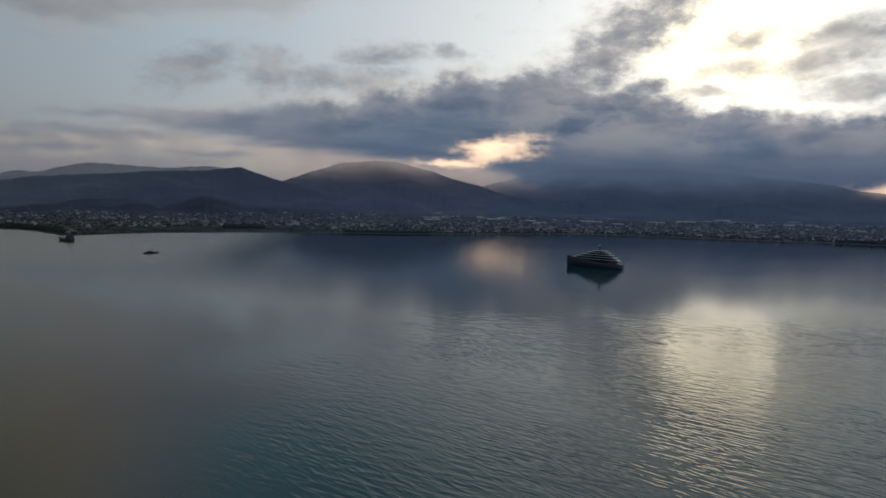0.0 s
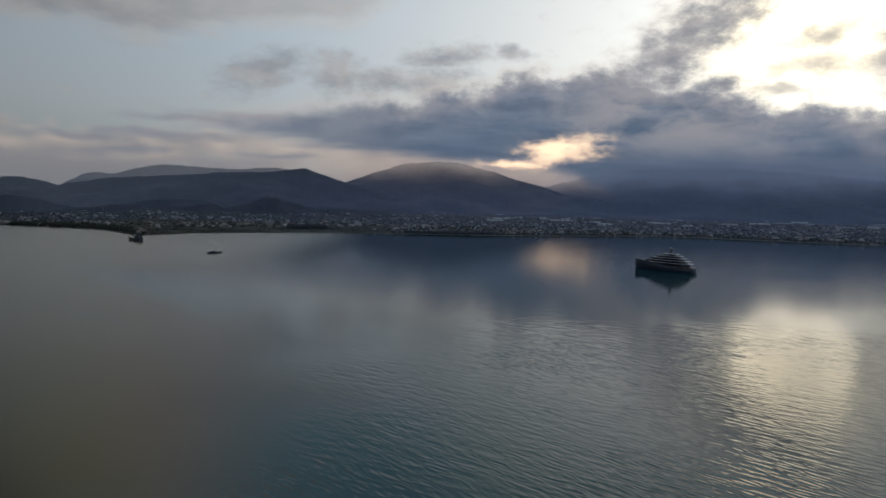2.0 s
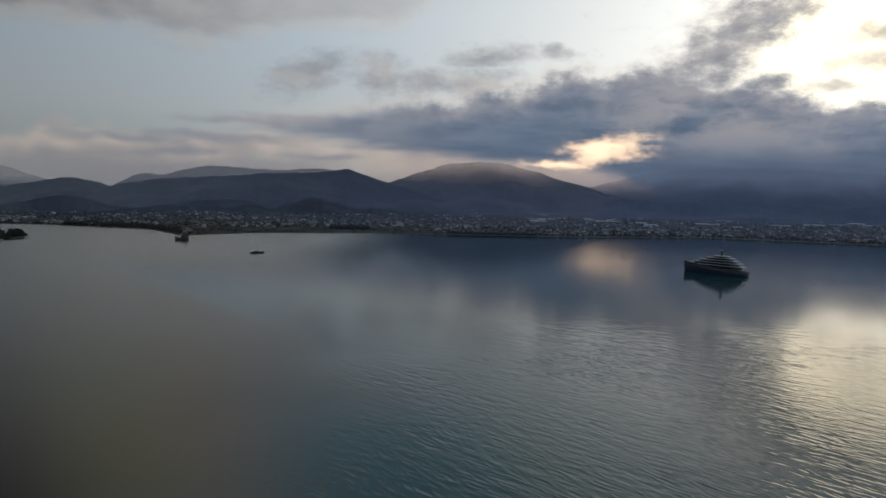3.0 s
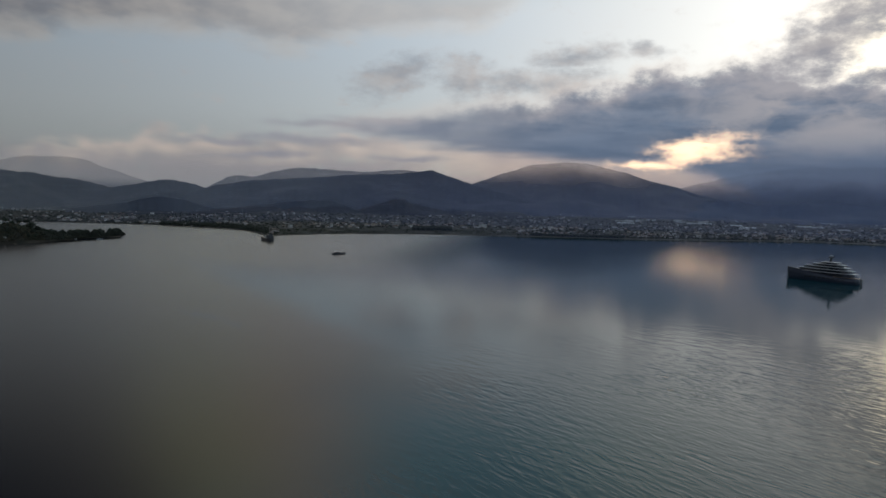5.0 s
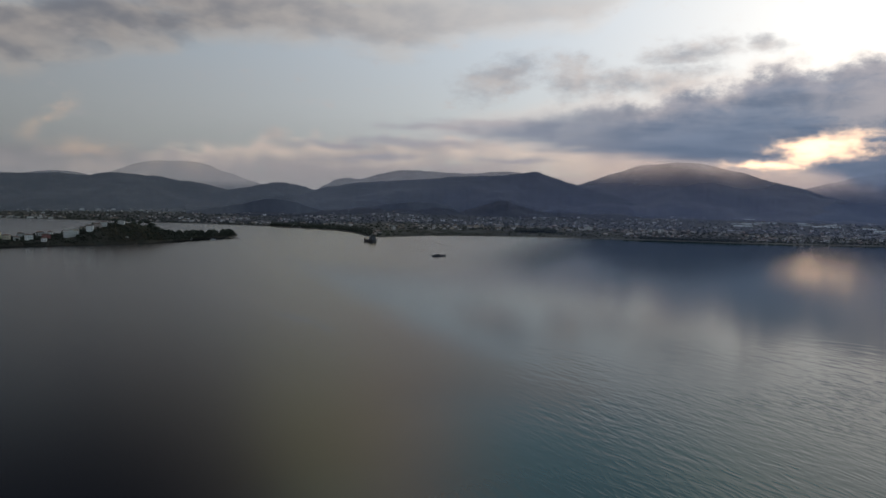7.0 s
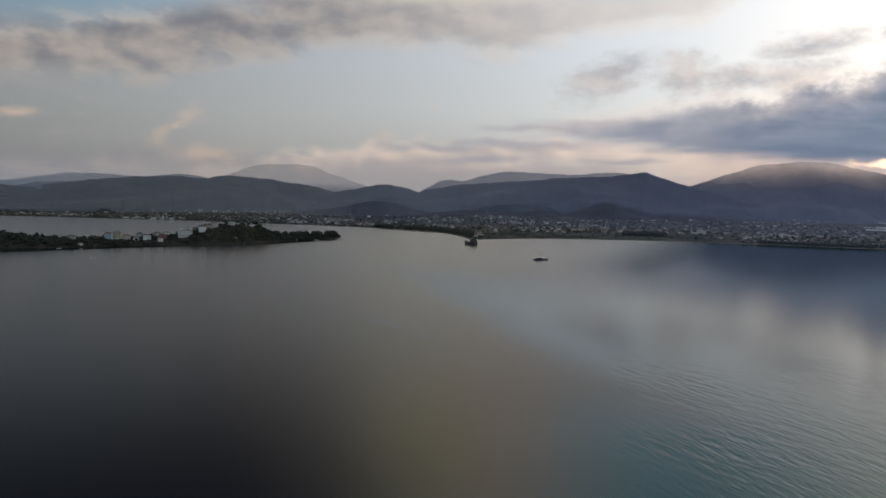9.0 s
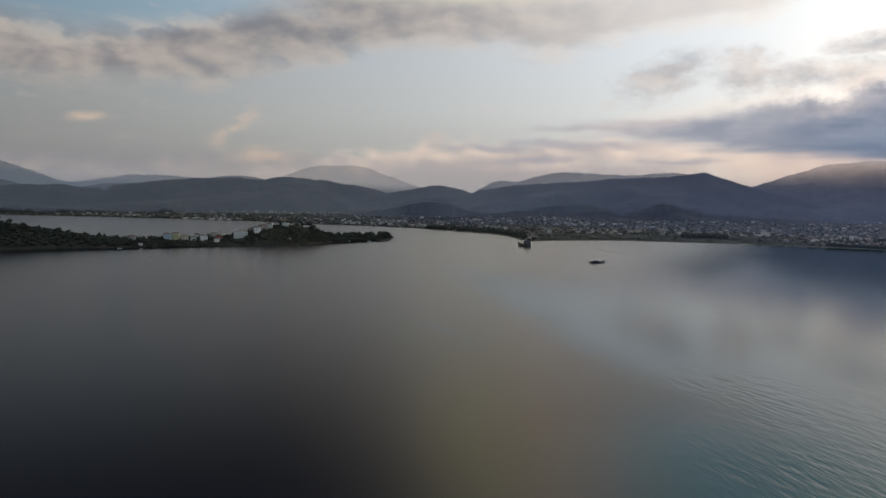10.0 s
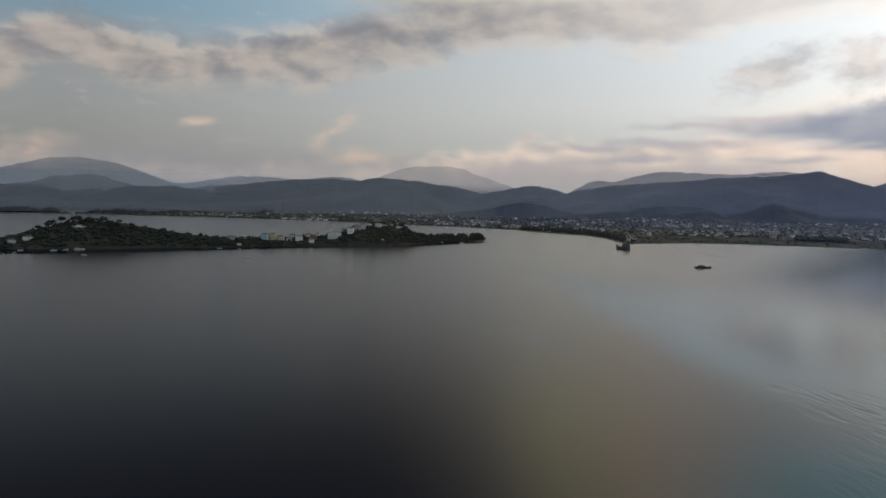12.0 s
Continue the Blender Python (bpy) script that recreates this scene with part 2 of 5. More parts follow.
thick = m("MULTIPLY", thick, m("SUBTRACT", 1.0, m("MULTIPLY", tail, ramp_to(m("MULTIPLY_ADD", lines, 0.10, streak), 0.60, 0.42, 0.0, 0.32))))
tower = ramp_to(el, 9.5, 12.0)
thick = m("MAXIMUM", thick, ramp_to(m("ADD", bank(TOWER, 0.0, 1.8), m("MULTIPLY", m("SUBTRACT", fine, 0.5), 1.3)), 0.0, 1.15))
core = tint(ramp_to(streak, 0.36, 0.62), (0.165, 0.235, 0.345), (0.245, 0.320, 0.440))
mass = fuzz(vm("MULTIPLY", bent, (0.17, 0.36, 1)), 1.0, 5.0, 0.55)
core = tint(m("MULTIPLY", ramp_to(under, 2.6, 0.2), ramp_to(mass, 0.36, 0.60, 0.15, 0.9)), core, (0.60, 0.58, 0.60))
core = tint(m("MULTIPLY", ramp_to(az, 2.0, -10.0), m("MULTIPLY", ramp_to(mass, 0.38, 0.62), ramp_to(el, 2.5, 6.0))), core, (0.52, 0.52, 0.56))
core = tint(m("MULTIPLY", m("MULTIPLY", ramp_to(el, 5.0, 0.5), ramp_to(az, -4.0, -11.0)), 0.9), core, (0.150, 0.192, 0.290))
core = tint(ramp_to(az, 4.0, 17.0, 0.0, 0.6), core, (0.37, 0.405, 0.475))
core = tint(m("MULTIPLY", m("MULTIPLY", relief, ramp_to(under, 4.5, 0.5)), ramp_to(az, 15.0, 3.0, 0.15, 0.55)), core, (0.62, 0.61, 0.66))
core = tint(ramp_to(relief, 0.5, 0.0, 0.0, 0.18), core, (0.13, 0.19, 0.29))
core = tint(m("MULTIPLY", tower, ramp_to(relief, 0.1, 0.8, 0.35, 0.9)), core, (0.66, 0.64, 0.64))
edge = tint(wide, (0.52, 0.48, 0.47), (1.3, 1.15, 1.02))
edge = tint(ramp_to(el, 7.5, 5.0), edge, (0.60, 0.55, 0.57))
edge = tint(near, edge, (2.7, 2.35, 1.75))
cloud = tint(ramp_to(thick, 0.15, 0.9), edge, core)
sky = tint(thick, sky, cloud)
gap = m("MULTIPLY", bank(GAP, 0.1, 1.5), ramp_to(m("MULTIPLY_ADD", bank(GAP, 0.0, 1.3), 0.45, m("MULTIPLY_ADD", lines, 0.26, fine)), 0.50, 1.0))
sky = tint(m("MULTIPLY", gap, 0.92), sky, (3.2, 2.25, 1.45))
# ground mist thickens the lowest degrees
sky = tint(ramp_to(el, 2.6, -0.5, 0.0, 0.7), sky, tint(ramp_to(az, 26.0, -6.0), (0.46, 0.455, 0.46), (0.105, 0.165, 0.31)))
back = wn("ShaderNodeBackground")
put(back.inputs["Color"], sky)
back.inputs["Strength"].default_value = 1.0
put(wn("ShaderNodeOutputWorld").inputs[0], back.outputs[0])

sun = new("sun", bpy.data.lights.new("sun", "SUN"))
sun.data.energy, sun.data.angle, sun.data.color = 0.02, radians(8), (1.0, 0.84, 0.62)
sun.matrix_world = look(heading(SUN_AZ, SUN_EL) * 900, (0, 0, 0))

# ---------- materials ----------


def material(name, tone, other=None, rough=0.8, scale=1.0, fine=6.0, bump=0.0, metal=0.0, speck=0.25, by_object=0.0, ior=1.45):
    """A surface whose colour wanders between two tones at a coarse and a fine scale (cycles per metre)."""
    mt = bpy.data.materials.new(name)
    mt.use_nodes = True
    t = mt.node_tree
    b = t.nodes["Principled BSDF"]
    b.inputs["Roughness"].default_value, b.inputs["Metallic"].default_value, b.inputs["IOR"].default_value = rough, metal, ior
    other = other or tuple(c * 0.7 for c in tone)
    geo = t.nodes.new("ShaderNodeNewGeometry")
    coarse, small = t.nodes.new("ShaderNodeTexNoise"), t.nodes.new("ShaderNodeTexNoise")
    for n, s, d in ((coarse, scale, 5), (small, scale * fine, 3)):
        n.inputs["Scale"].default_value, n.inputs["Detail"].default_value = s, d
        t.links.new(geo.outputs["Position"], n.inputs["Vector"])
    f = t.nodes.new("ShaderNodeMath")
    f.operation = "MULTIPLY_ADD"
    t.links.new(small.outputs[0], f.inputs[0])
    f.inputs[1].default_value = speck * 2
    t.links.new(coarse.outputs[0], f.inputs[2])
    r = t.nodes.new("ShaderNodeMapRange")
    r.inputs["From Min"].default_value, r.inputs["From Max"].default_value = 0.3 + speck, 0.7 + speck
    t.links.new(f.outputs[0], r.inputs["Value"])
    mix = t.nodes.new("ShaderNodeMix")
    mix.data_type = "RGBA"
    t.links.new(r.outputs[0], mix.inputs["Factor"])
    mix.inputs["A"].default_value, mix.inputs["B"].default_value = (*tone, 1), (*other, 1)
    out = mix.outputs["Result"]
    if by_object:
        info, hsv, v = t.nodes.new("ShaderNodeObjectInfo"), t.nodes.new("ShaderNodeHueSaturation"), t.nodes.new("ShaderNodeMapRange")
        t.links.new(info.outputs["Random"], v.inputs["Value"])
        v.inputs["To Min"].default_value, v.inputs["To Max"].default_value = 1 - by_object, 1 + by_object
        t.links.new(v.outputs[0], hsv.inputs["Value"])
        t.links.new(out, hsv.inputs["Color"])
        out = hsv.outputs[0]
    t.links.new(out, b.inputs["Base Color"])
    if bump:
        bm_ = t.nodes.new("ShaderNodeBump")
        bm_.inputs["Strength"].default_value, bm_.inputs["Distance"].default_value = 0.6, bump
        t.links.new(f.outputs[0], bm_.inputs["Height"])
        t.links.new(bm_.outputs[0], b.inputs["Normal"])
    return mt


def islands_of(mt, low, high):
    """Gives every loose piece of a joined mesh a shade of its own."""
    t = mt.node_tree
    b = t.nodes["Principled BSDF"]
    old = b.inputs["Base Color"].links[0].from_socket
    geo, v, hsv = t.nodes.new("ShaderNodeNewGeometry"), t.nodes.new("ShaderNodeMapRange"), t.nodes.new("ShaderNodeHueSaturation")
    t.links.new(geo.outputs["Random Per Island"], v.inputs["Value"])
    v.inputs["To Min"].default_value, v.inputs["To Max"].default_value = low, high
    t.links.new(v.outputs[0], hsv.inputs["Value"])
    t.links.new(old, hsv.inputs["Color"])
    t.links.new(hsv.outputs[0], b.inputs["Base Color"])
    return mt


def water_material():
    mt = bpy.data.materials.new("sea_water")
    mt.use_nodes = True
    t = mt.node_tree
    b = t.nodes["Principled BSDF"]
    geo = t.nodes.new("ShaderNodeNewGeometry")

    def noise_(scale, stretch, turn, detail=2.0, rough=0.5):
        mp, n = t.nodes.new("ShaderNodeMapping"), t.nodes.new("ShaderNodeTexNoise")
        mp.inputs["Rotation"].default_value[2] = radians(turn)
        mp.inputs["Scale"].default_value = (stretch / scale, 1 / scale, 1)
        mp.vector_type = "TEXTURE"
        t.links.new(geo.outputs["Position"], mp.inputs["Vector"])
        t.links.new(mp.outputs[0], n.inputs["Vector"])
        n.inputs["Scale"].default_value, n.inputs["Detail"].default_value, n.inputs["Roughness"].default_value = 1.0, detail, rough
        return n.outputs[0]

    def op(kind, a, bb, c=0.0):
        n = t.nodes.new("ShaderNodeMath")
        n.operation = kind
        for s, v in zip(n.inputs, (a, bb, c)):
            if isinstance(v, bpy.types.NodeSocket):
                t.links.new(v, s)
            else:
                s.default_value = v
        return n.outputs[0]

    def span(v, a, bb, lo, hi):
        n = t.nodes.new("ShaderNodeMapRange")
        n.interpolation_type = "SMOOTHSTEP"
        t.links.new(v, n.inputs["Value"])
        for k, x in (("From Min", a), ("From Max", bb), ("To Min", lo), ("To Max", hi)):
            n.inputs[k].default_value = x
        return n.outputs[0]

    pos = t.nodes.new("ShaderNodeSeparateXYZ")
    t.links.new(geo.outputs["Position"], pos.inputs[0])
    # the lee of the islet is ruffled to matt behind a curved edge, the open bay carries longer ripples
    px_, py_ = pos.outputs[0], pos.outputs[1]
    edge = op("MULTIPLY_ADD", op("MINIMUM", py_, 511.0), -0.12, op("MULTIPLY_ADD", op("MAXIMUM", op("SUBTRACT", py_, 511.0), 0.0), -1.06, -100.0))
    wander = op("MULTIPLY_ADD", noise_(1 / 70, 1.5, 60, 3.0), 44.0, -22.0)
    side = op("ADD", op("SUBTRACT", px_, edge), wander)
    far_side = op("MULTIPLY_ADD", py_, 0.15, op("ADD", px_, 135.0))
    out_ = span(py_, 780.0, 1120.0, 0.0, 1.0)
    lee = op("ADD", op("MULTIPLY", span(side, -30.0, 60.0, 0.0, 1.0), op("SUBTRACT", 1.0, out_)), op("MULTIPLY", span(far_side, -190.0, 70.0, 0.0, 1.0), out_))

    def calm(x, y, half, wide, turn):
        """A smooth slick on the ruffled water."""
        mp, ln = t.nodes.new("ShaderNodeMapping"), t.nodes.new("ShaderNodeVectorMath")
        mp.vector_type, ln.operation = "TEXTURE", "LENGTH"
        mp.inputs["Location"].default_value, mp.inputs["Rotation"].default_value = (x, y, 0), (0, 0, radians(turn))
        mp.inputs["Scale"].default_value = (half, wide, 1)
        t.links.new(geo.outputs["Position"], mp.inputs["Vector"])
        t.links.new(mp.outputs[0], ln.inputs[0])
        return span(op("ADD", ln.outputs["Value"], op("MULTIPLY", noise_(1 / 14, 2.0, turn, 3.0), 0.8)), 0.65, 1.5, 0.7, 0.0)

    murk = lee
    for spot in ((-345, 582, 46, 9, -24), (-300, 556, 18, 5, -30), (-455, 790, 30, 9, -35)):
        lee = op("MAXIMUM", lee, calm(*spot))
    # a narrow strip along the islet stays calm
    off = op("SUBTRACT", px_, op("MULTIPLY_ADD", op("MINIMUM", py_, 1170.0), 0.387, -1577.0))
    strip = op("MULTIPLY", span(op("SUBTRACT", off, span(py_, 450.0, 1150.0, 112.0, 24.0)), -16.0, 16.0, 1.0, 0.0), span(off, -90.0, -40.0, 0.0, 1.0))
    lee = op("MAXIMUM", lee, op("MULTIPLY", strip, span(py_, 1380.0, 1500.0, 1.0, 0.0)))
    gusts = span(noise_(1 / 190, 1.6, 30, 3.0), 0.36, 0.62, 0.35, 1.0)
    force = op("MULTIPLY", gusts, span(side, 0.0, 110.0, 0.0, 1.0))
    h = None
    for scale, stretch, turn, amount, full, gone in ((14.0, 2.4, 152, 0.24, 480, 800), (8.5, 2.8, 146, 0.36, 450, 760), (5.0, 3.0, 140, 0.44, 410, 720), (2.8, 3.0, 133, 0.36, 350, 650)):
        crest = op("ABSOLUTE", op("SUBTRACT", noise_(1 / scale, stretch, turn, 0.0), 0.5), 0.0)
        wave = op("MULTIPLY", crest, span(pos.outputs[1], full, gone, -amount, 0.0))
        h = wave if h is None else op("ADD", h, wave)
    h = op("MULTIPLY", h, force)
    body = t.nodes.new("ShaderNodeMix")
    body.data_type = "RGBA"
    t.links.new(murk, body.inputs["Factor"])
    body.inputs["A"].default_value, body.inputs["B"].default_value = (0.004, 0.006, 0.011, 1), (0.003, 0.040, 0.056, 1)
    bp = t.nodes.new("ShaderNodeBump")
    bp.inputs["Distance"].default_value = 1.0
    bp.inputs["Strength"].default_value = 1.0
    t.links.new(h, bp.inputs["Height"])
    slick = span(noise_(1 / 240, 3.0, 20, 1.0, 0.5), 0.30, 0.70, -0.012, 0.008)
    # water: light from its depth below a glossy skin, ruffled to matt in the lee
    deep, skin, matt, both, share, mix = (t.nodes.new("ShaderNode" + k) for k in ("BsdfDiffuse", "BsdfGlossy", "BsdfGlossy", "MixShader", "Fresnel", "MixShader"))
    skin.distribution, matt.distribution = "BECKMANN", "GGX"
    share.inputs["IOR"].default_value = 1.30
    t.links.new(body.outputs["Result"], deep.inputs["Color"])
    t.links.new(op("ADD", slick, span(pos.outputs[1], 450.0, 950.0, 0.072, 0.11)), skin.inputs["Roughness"])
    matt.inputs["Roughness"].default_value = 0.238
    for n in (skin, matt, share):
        t.links.new(bp.outputs[0], n.inputs["Normal"])
    for socket, src in ((both.inputs[0], lee), (both.inputs[1], matt.outputs[0]), (both.inputs[2], skin.outputs[0]),
                        (mix.inputs[0], share.outputs[0]), (mix.inputs[1], deep.outputs[0]), (mix.inputs[2], both.outputs[0])):
        t.links.new(src, socket)
    t.links.new(mix.outputs[0], t.nodes["Material Output"].inputs[0])
    t.nodes.remove(b)
    return mt


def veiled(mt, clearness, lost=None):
    """Mixes far slopes with transparency in place of haze; lost: the heights over which the summit goes into cloud."""
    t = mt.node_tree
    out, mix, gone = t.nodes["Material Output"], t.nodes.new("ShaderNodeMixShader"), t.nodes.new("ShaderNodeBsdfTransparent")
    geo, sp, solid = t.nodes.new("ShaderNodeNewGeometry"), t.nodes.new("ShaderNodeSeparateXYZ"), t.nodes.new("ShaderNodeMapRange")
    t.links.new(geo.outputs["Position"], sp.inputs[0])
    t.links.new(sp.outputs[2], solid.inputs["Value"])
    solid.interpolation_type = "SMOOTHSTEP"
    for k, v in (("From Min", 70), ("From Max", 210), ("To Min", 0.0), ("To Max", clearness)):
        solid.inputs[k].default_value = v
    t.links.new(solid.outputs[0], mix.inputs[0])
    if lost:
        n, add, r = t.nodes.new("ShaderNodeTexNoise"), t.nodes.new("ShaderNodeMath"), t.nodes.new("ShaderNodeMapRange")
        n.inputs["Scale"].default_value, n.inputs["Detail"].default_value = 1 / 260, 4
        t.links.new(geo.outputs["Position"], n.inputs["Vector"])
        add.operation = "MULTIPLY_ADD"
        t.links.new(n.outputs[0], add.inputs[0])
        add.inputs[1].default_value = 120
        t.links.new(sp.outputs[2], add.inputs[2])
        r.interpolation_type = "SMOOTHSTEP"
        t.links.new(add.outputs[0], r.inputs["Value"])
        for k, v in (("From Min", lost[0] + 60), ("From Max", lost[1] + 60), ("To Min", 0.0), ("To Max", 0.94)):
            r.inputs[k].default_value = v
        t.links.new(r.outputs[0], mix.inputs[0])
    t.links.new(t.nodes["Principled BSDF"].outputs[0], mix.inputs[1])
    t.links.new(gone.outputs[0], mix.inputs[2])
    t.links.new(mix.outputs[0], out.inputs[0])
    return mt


M = {
    # far slopes: haze is put into the bluish tones and the transparency
    "hazy": veiled(material("haze_tinted_far_slope", (0.065, 0.088, 0.130), (0.095, 0.115, 0.155), 0.95, 1 / 300, 9.0, 4.0), 0.50),
    "massif": veiled(material("haze_tinted_massif_slope", (0.078, 0.086, 0.100), (0.105, 0.112, 0.125), 0.95, 1 / 300, 9.0, 4.0), 0.62, (100, 400)),
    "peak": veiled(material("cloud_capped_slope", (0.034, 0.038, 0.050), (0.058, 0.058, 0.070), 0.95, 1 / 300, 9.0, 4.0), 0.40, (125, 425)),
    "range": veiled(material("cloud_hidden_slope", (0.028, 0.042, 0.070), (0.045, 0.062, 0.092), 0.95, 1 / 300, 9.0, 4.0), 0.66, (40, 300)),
    "faint": veiled(material("haze_tinted_faint_slope", (0.080, 0.105, 0.150), (0.105, 0.13, 0.17), 0.95, 1 / 300, 9.0, 4.0), 0.80),
    "sea": water_material(),
    "land": material("dry_coastal_ground", (0.018, 0.020, 0.018), (0.036, 0.034, 0.028), 0.95, 1 / 140, 9.0),
    "sand": material("damp_grey_sand", (0.085, 0.078, 0.066), (0.045, 0.042, 0.038), 0.9, 1 / 20, 8.0),
    "islet": material("dry_scrub_ground", (0.016, 0.017, 0.013), (0.034, 0.027, 0.020), 0.95, 1 / 25, 7.0, 0.4),
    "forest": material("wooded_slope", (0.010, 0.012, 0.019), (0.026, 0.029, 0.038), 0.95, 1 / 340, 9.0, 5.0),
    # wooded like the forest, paled and blued in its colour for haze
    "foothill": material("haze_tinted_foothill", (0.050, 0.056, 0.070), (0.075, 0.080, 0.092), 0.95, 1 / 200, 9.0, 4.0),
    "leaf": material("pine_foliage", (0.015, 0.021, 0.016), (0.030, 0.036, 0.023), 0.9, 1 / 5, 5.0, 0.0, by_object=0.35),
    "bark": material("pine_bark", (0.07, 0.05, 0.035), None, 0.95, 2.0),
}


# ---------- mesh helpers ----------


def mesh_from(verts, faces, mt, smooth=False, name="shape"):
    me = bpy.data.meshes.new(name)
    me.from_pydata([tuple(v) for v in verts], [], faces)
    me.materials.append(mt)
    if smooth:
        me.polygons.foreach_set("use_smooth", [True] * len(me.polygons))
    me.update()
    return me


def part(name, bm, mt, parent, label=""):
    """Links a bmesh (or a finished mesh) as one mesh object under its thing."""
    if isinstance(bm, bmesh.types.BMesh):
        me = bpy.data.meshes.new(name)
        bmesh.ops.recalc_face_normals(bm, faces=bm.faces)
        bm.to_mesh(me)
        bm.free()
        me.materials.append(mt)
    else:
        me = bm
    ob = new(name, me)
    ob.parent = parent
    return tagged(ob, label)


def grid(nx, ny, at, mt, name):
    verts = [at(i / (nx - 1), j / (ny - 1)) for j in range(ny) for i in range(nx)]
    faces = [(j * nx + i, j * nx + i + 1, (j + 1) * nx + i + 1, (j + 1) * nx + i) for j in range(ny - 1) for i in range(nx - 1)]
    return mesh_from(verts, faces, mt, True, name)


def knots(pairs):
    xs, ys = zip(*sorted(pairs))
    return lambda x: float(np.interp(x, xs, ys))


def eased(pairs):
    """Smooth curve through a few knots."""
    p = sorted(pairs)
    xs, ys = np.array([a for a, _ in p]), np.array([b for _, b in p])
    slope = np.gradient(ys, xs)

    def at(x):
        i = int(np.clip(np.searchsorted(xs, x) - 1, 0, len(xs) - 2))
        w = xs[i + 1] - xs[i]
        u = min(max((x - xs[i]) / w, 0), 1)
        return float((2 * u**3 - 3 * u**2 + 1) * ys[i] + (u**3 - 2 * u**2 + u) * w * slope[i]
                     + (3 * u**2 - 2 * u**3) * ys[i + 1] + (u**3 - u**2) * w * slope[i + 1])
    return at


def fractal(x, y, z=0.0, octaves=5):
    return noise.fractal(Vector((x, y, z)), 1.0, 2.0, octaves)


# ---------- sea, coast and mountains ----------
sea = tagged(new("water", grid(41, 41, lambda u, v: ((u - 0.5) * 13000, (v - 0.5) * 13000, 0.0), M["sea"], "water")),
             "calm evening bay, rippled dark water mirroring the sky", "sea", kind="structure")

SHORE = eased([(-75, 2600), (-50, 2330), (-40, 2300), (-30.6, 2390), (-24.2, 2396), (-20.4, 2402), (-16.4, 2424), (-12.2, 2450), (-6.3, 2300), (1.2, 2170),
               (9.4, 2150), (18.1, 2108), (24.0, 2040), (26.6, 1965), (28.3, 1950), (29.2, 2080), (30.1, 2194), (32.6, 2341), (37.0, 2563),
               (41.4, 2690), (45.7, 2800), (50.1, 2996), (58.7, 3290), (66.5, 3520), (73.5, 3733), (85, 3900), (100, 4100)])


def shore(az):
    return SHORE(az) + 14 * fractal(az * 1.1, 3.1) + 5 * fractal(az * 6, 8.2)


def plain_height(d):
    """Height of the coastal plain d metres behind the water's edge."""
    return min(0.08 * d - 0.6, 1.6) + 2.0 * min(max(d - 20, 0) / 120, 1) + 52 * (max(d - 150, 0) / 1900) ** 1.35


def coast(u, v):
    az_ = -75 + 175 * u
    d = -10 + 3200 * v**2.4
    r = shore(az_) + d
    n = 0.0 if d < 30 else 1.5 * fractal(az_ * 0.8, d / 130)
    return (-math.sin(radians(az_)) * r, math.cos(radians(az_)) * r, plain_height(d) + n)


tagged(new("ground", grid(701, 46, coast, M["land"], "ground")), "low coastal plain with dry fields behind the beach", "ground", kind="structure")


def mountain(name, label, centre, r, crest, foot, mt, depth=900, rough=1.0, seed=0.0, step=0.1):
    """A range seen from the bay: its crest line by heading and angle of height, with spurs that run down to the plain."""
    line = eased(crest)
    a0, a1 = min(a for a, _ in crest), max(a for a, _ in crest)
    nx, ny = int((a1 - a0) / step) + 2, 34

    def at(u, v):
        az_ = a0 + (a1 - a0) * u
        s = v / 0.82
        top = math.tan(radians(line(az_))) * r + 98
        top += rough * (8 * fractal(az_ * 0.55, seed) + 3.0 * fractal(az_ * 2.6, seed + 4))
        spur = 0.7 * fractal(az_ * r / 26000, seed + depth * s / 420, 1.7, 5)
        back = r - depth * (1 - s if s < 1 else (1 - s) * 0.6) + (120 * fractal(az_ * 0.3, seed + 9) if s < 1 else 0) * (1 - s)
        rise = s**1.25 if s <= 1 else 1 - (s - 1) / 0.22
        z = foot + (top - foot) * rise + (top - foot) * 0.34 * spur * (4 * s * (1 - s) if s < 1 else 0) - 12 * (s < 0.02)
        return (centre[0] - math.sin(radians(az_)) * back, centre[1] + math.cos(radians(az_)) * back, z)

    ob = new(name, grid(nx, ny, at, mt, name))
    return tagged(ob, label, "mountain", kind="structure")


MID = (-20, 90)
END = (-47, 177)
mountain("mountain_dark_ridge", "dark wooded mountain ridge behind the town", END, 3950,
         [(40, -1.0), (36, 0.1), (34.2, 0.57), (32, 1.15), (29.9, 1.4), (25.7, 1.72), (21.7, 2.05), (18.7, 2.2), (17.6, 2.36), (16.3, 2.53), (15.1, 2.21),
          (13.3, 1.65), (10.2, 0.86), (7.0, 0.0), (3.4, -0.6), (0, -1.2)], 20, M["forest"], 800, seed=1.0)
mountain("mountain_far_ridge", "ridge behind the dark one, toned pale for haze", END, 4500,
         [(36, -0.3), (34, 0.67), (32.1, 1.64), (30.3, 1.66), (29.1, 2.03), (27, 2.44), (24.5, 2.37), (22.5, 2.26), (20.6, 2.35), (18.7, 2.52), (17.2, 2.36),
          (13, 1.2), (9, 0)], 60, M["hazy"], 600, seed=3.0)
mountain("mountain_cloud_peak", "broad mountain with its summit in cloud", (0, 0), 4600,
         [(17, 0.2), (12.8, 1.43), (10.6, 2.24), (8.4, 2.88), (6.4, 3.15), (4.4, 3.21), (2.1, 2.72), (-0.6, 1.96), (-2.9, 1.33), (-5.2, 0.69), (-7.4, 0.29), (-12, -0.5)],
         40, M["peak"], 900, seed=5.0)
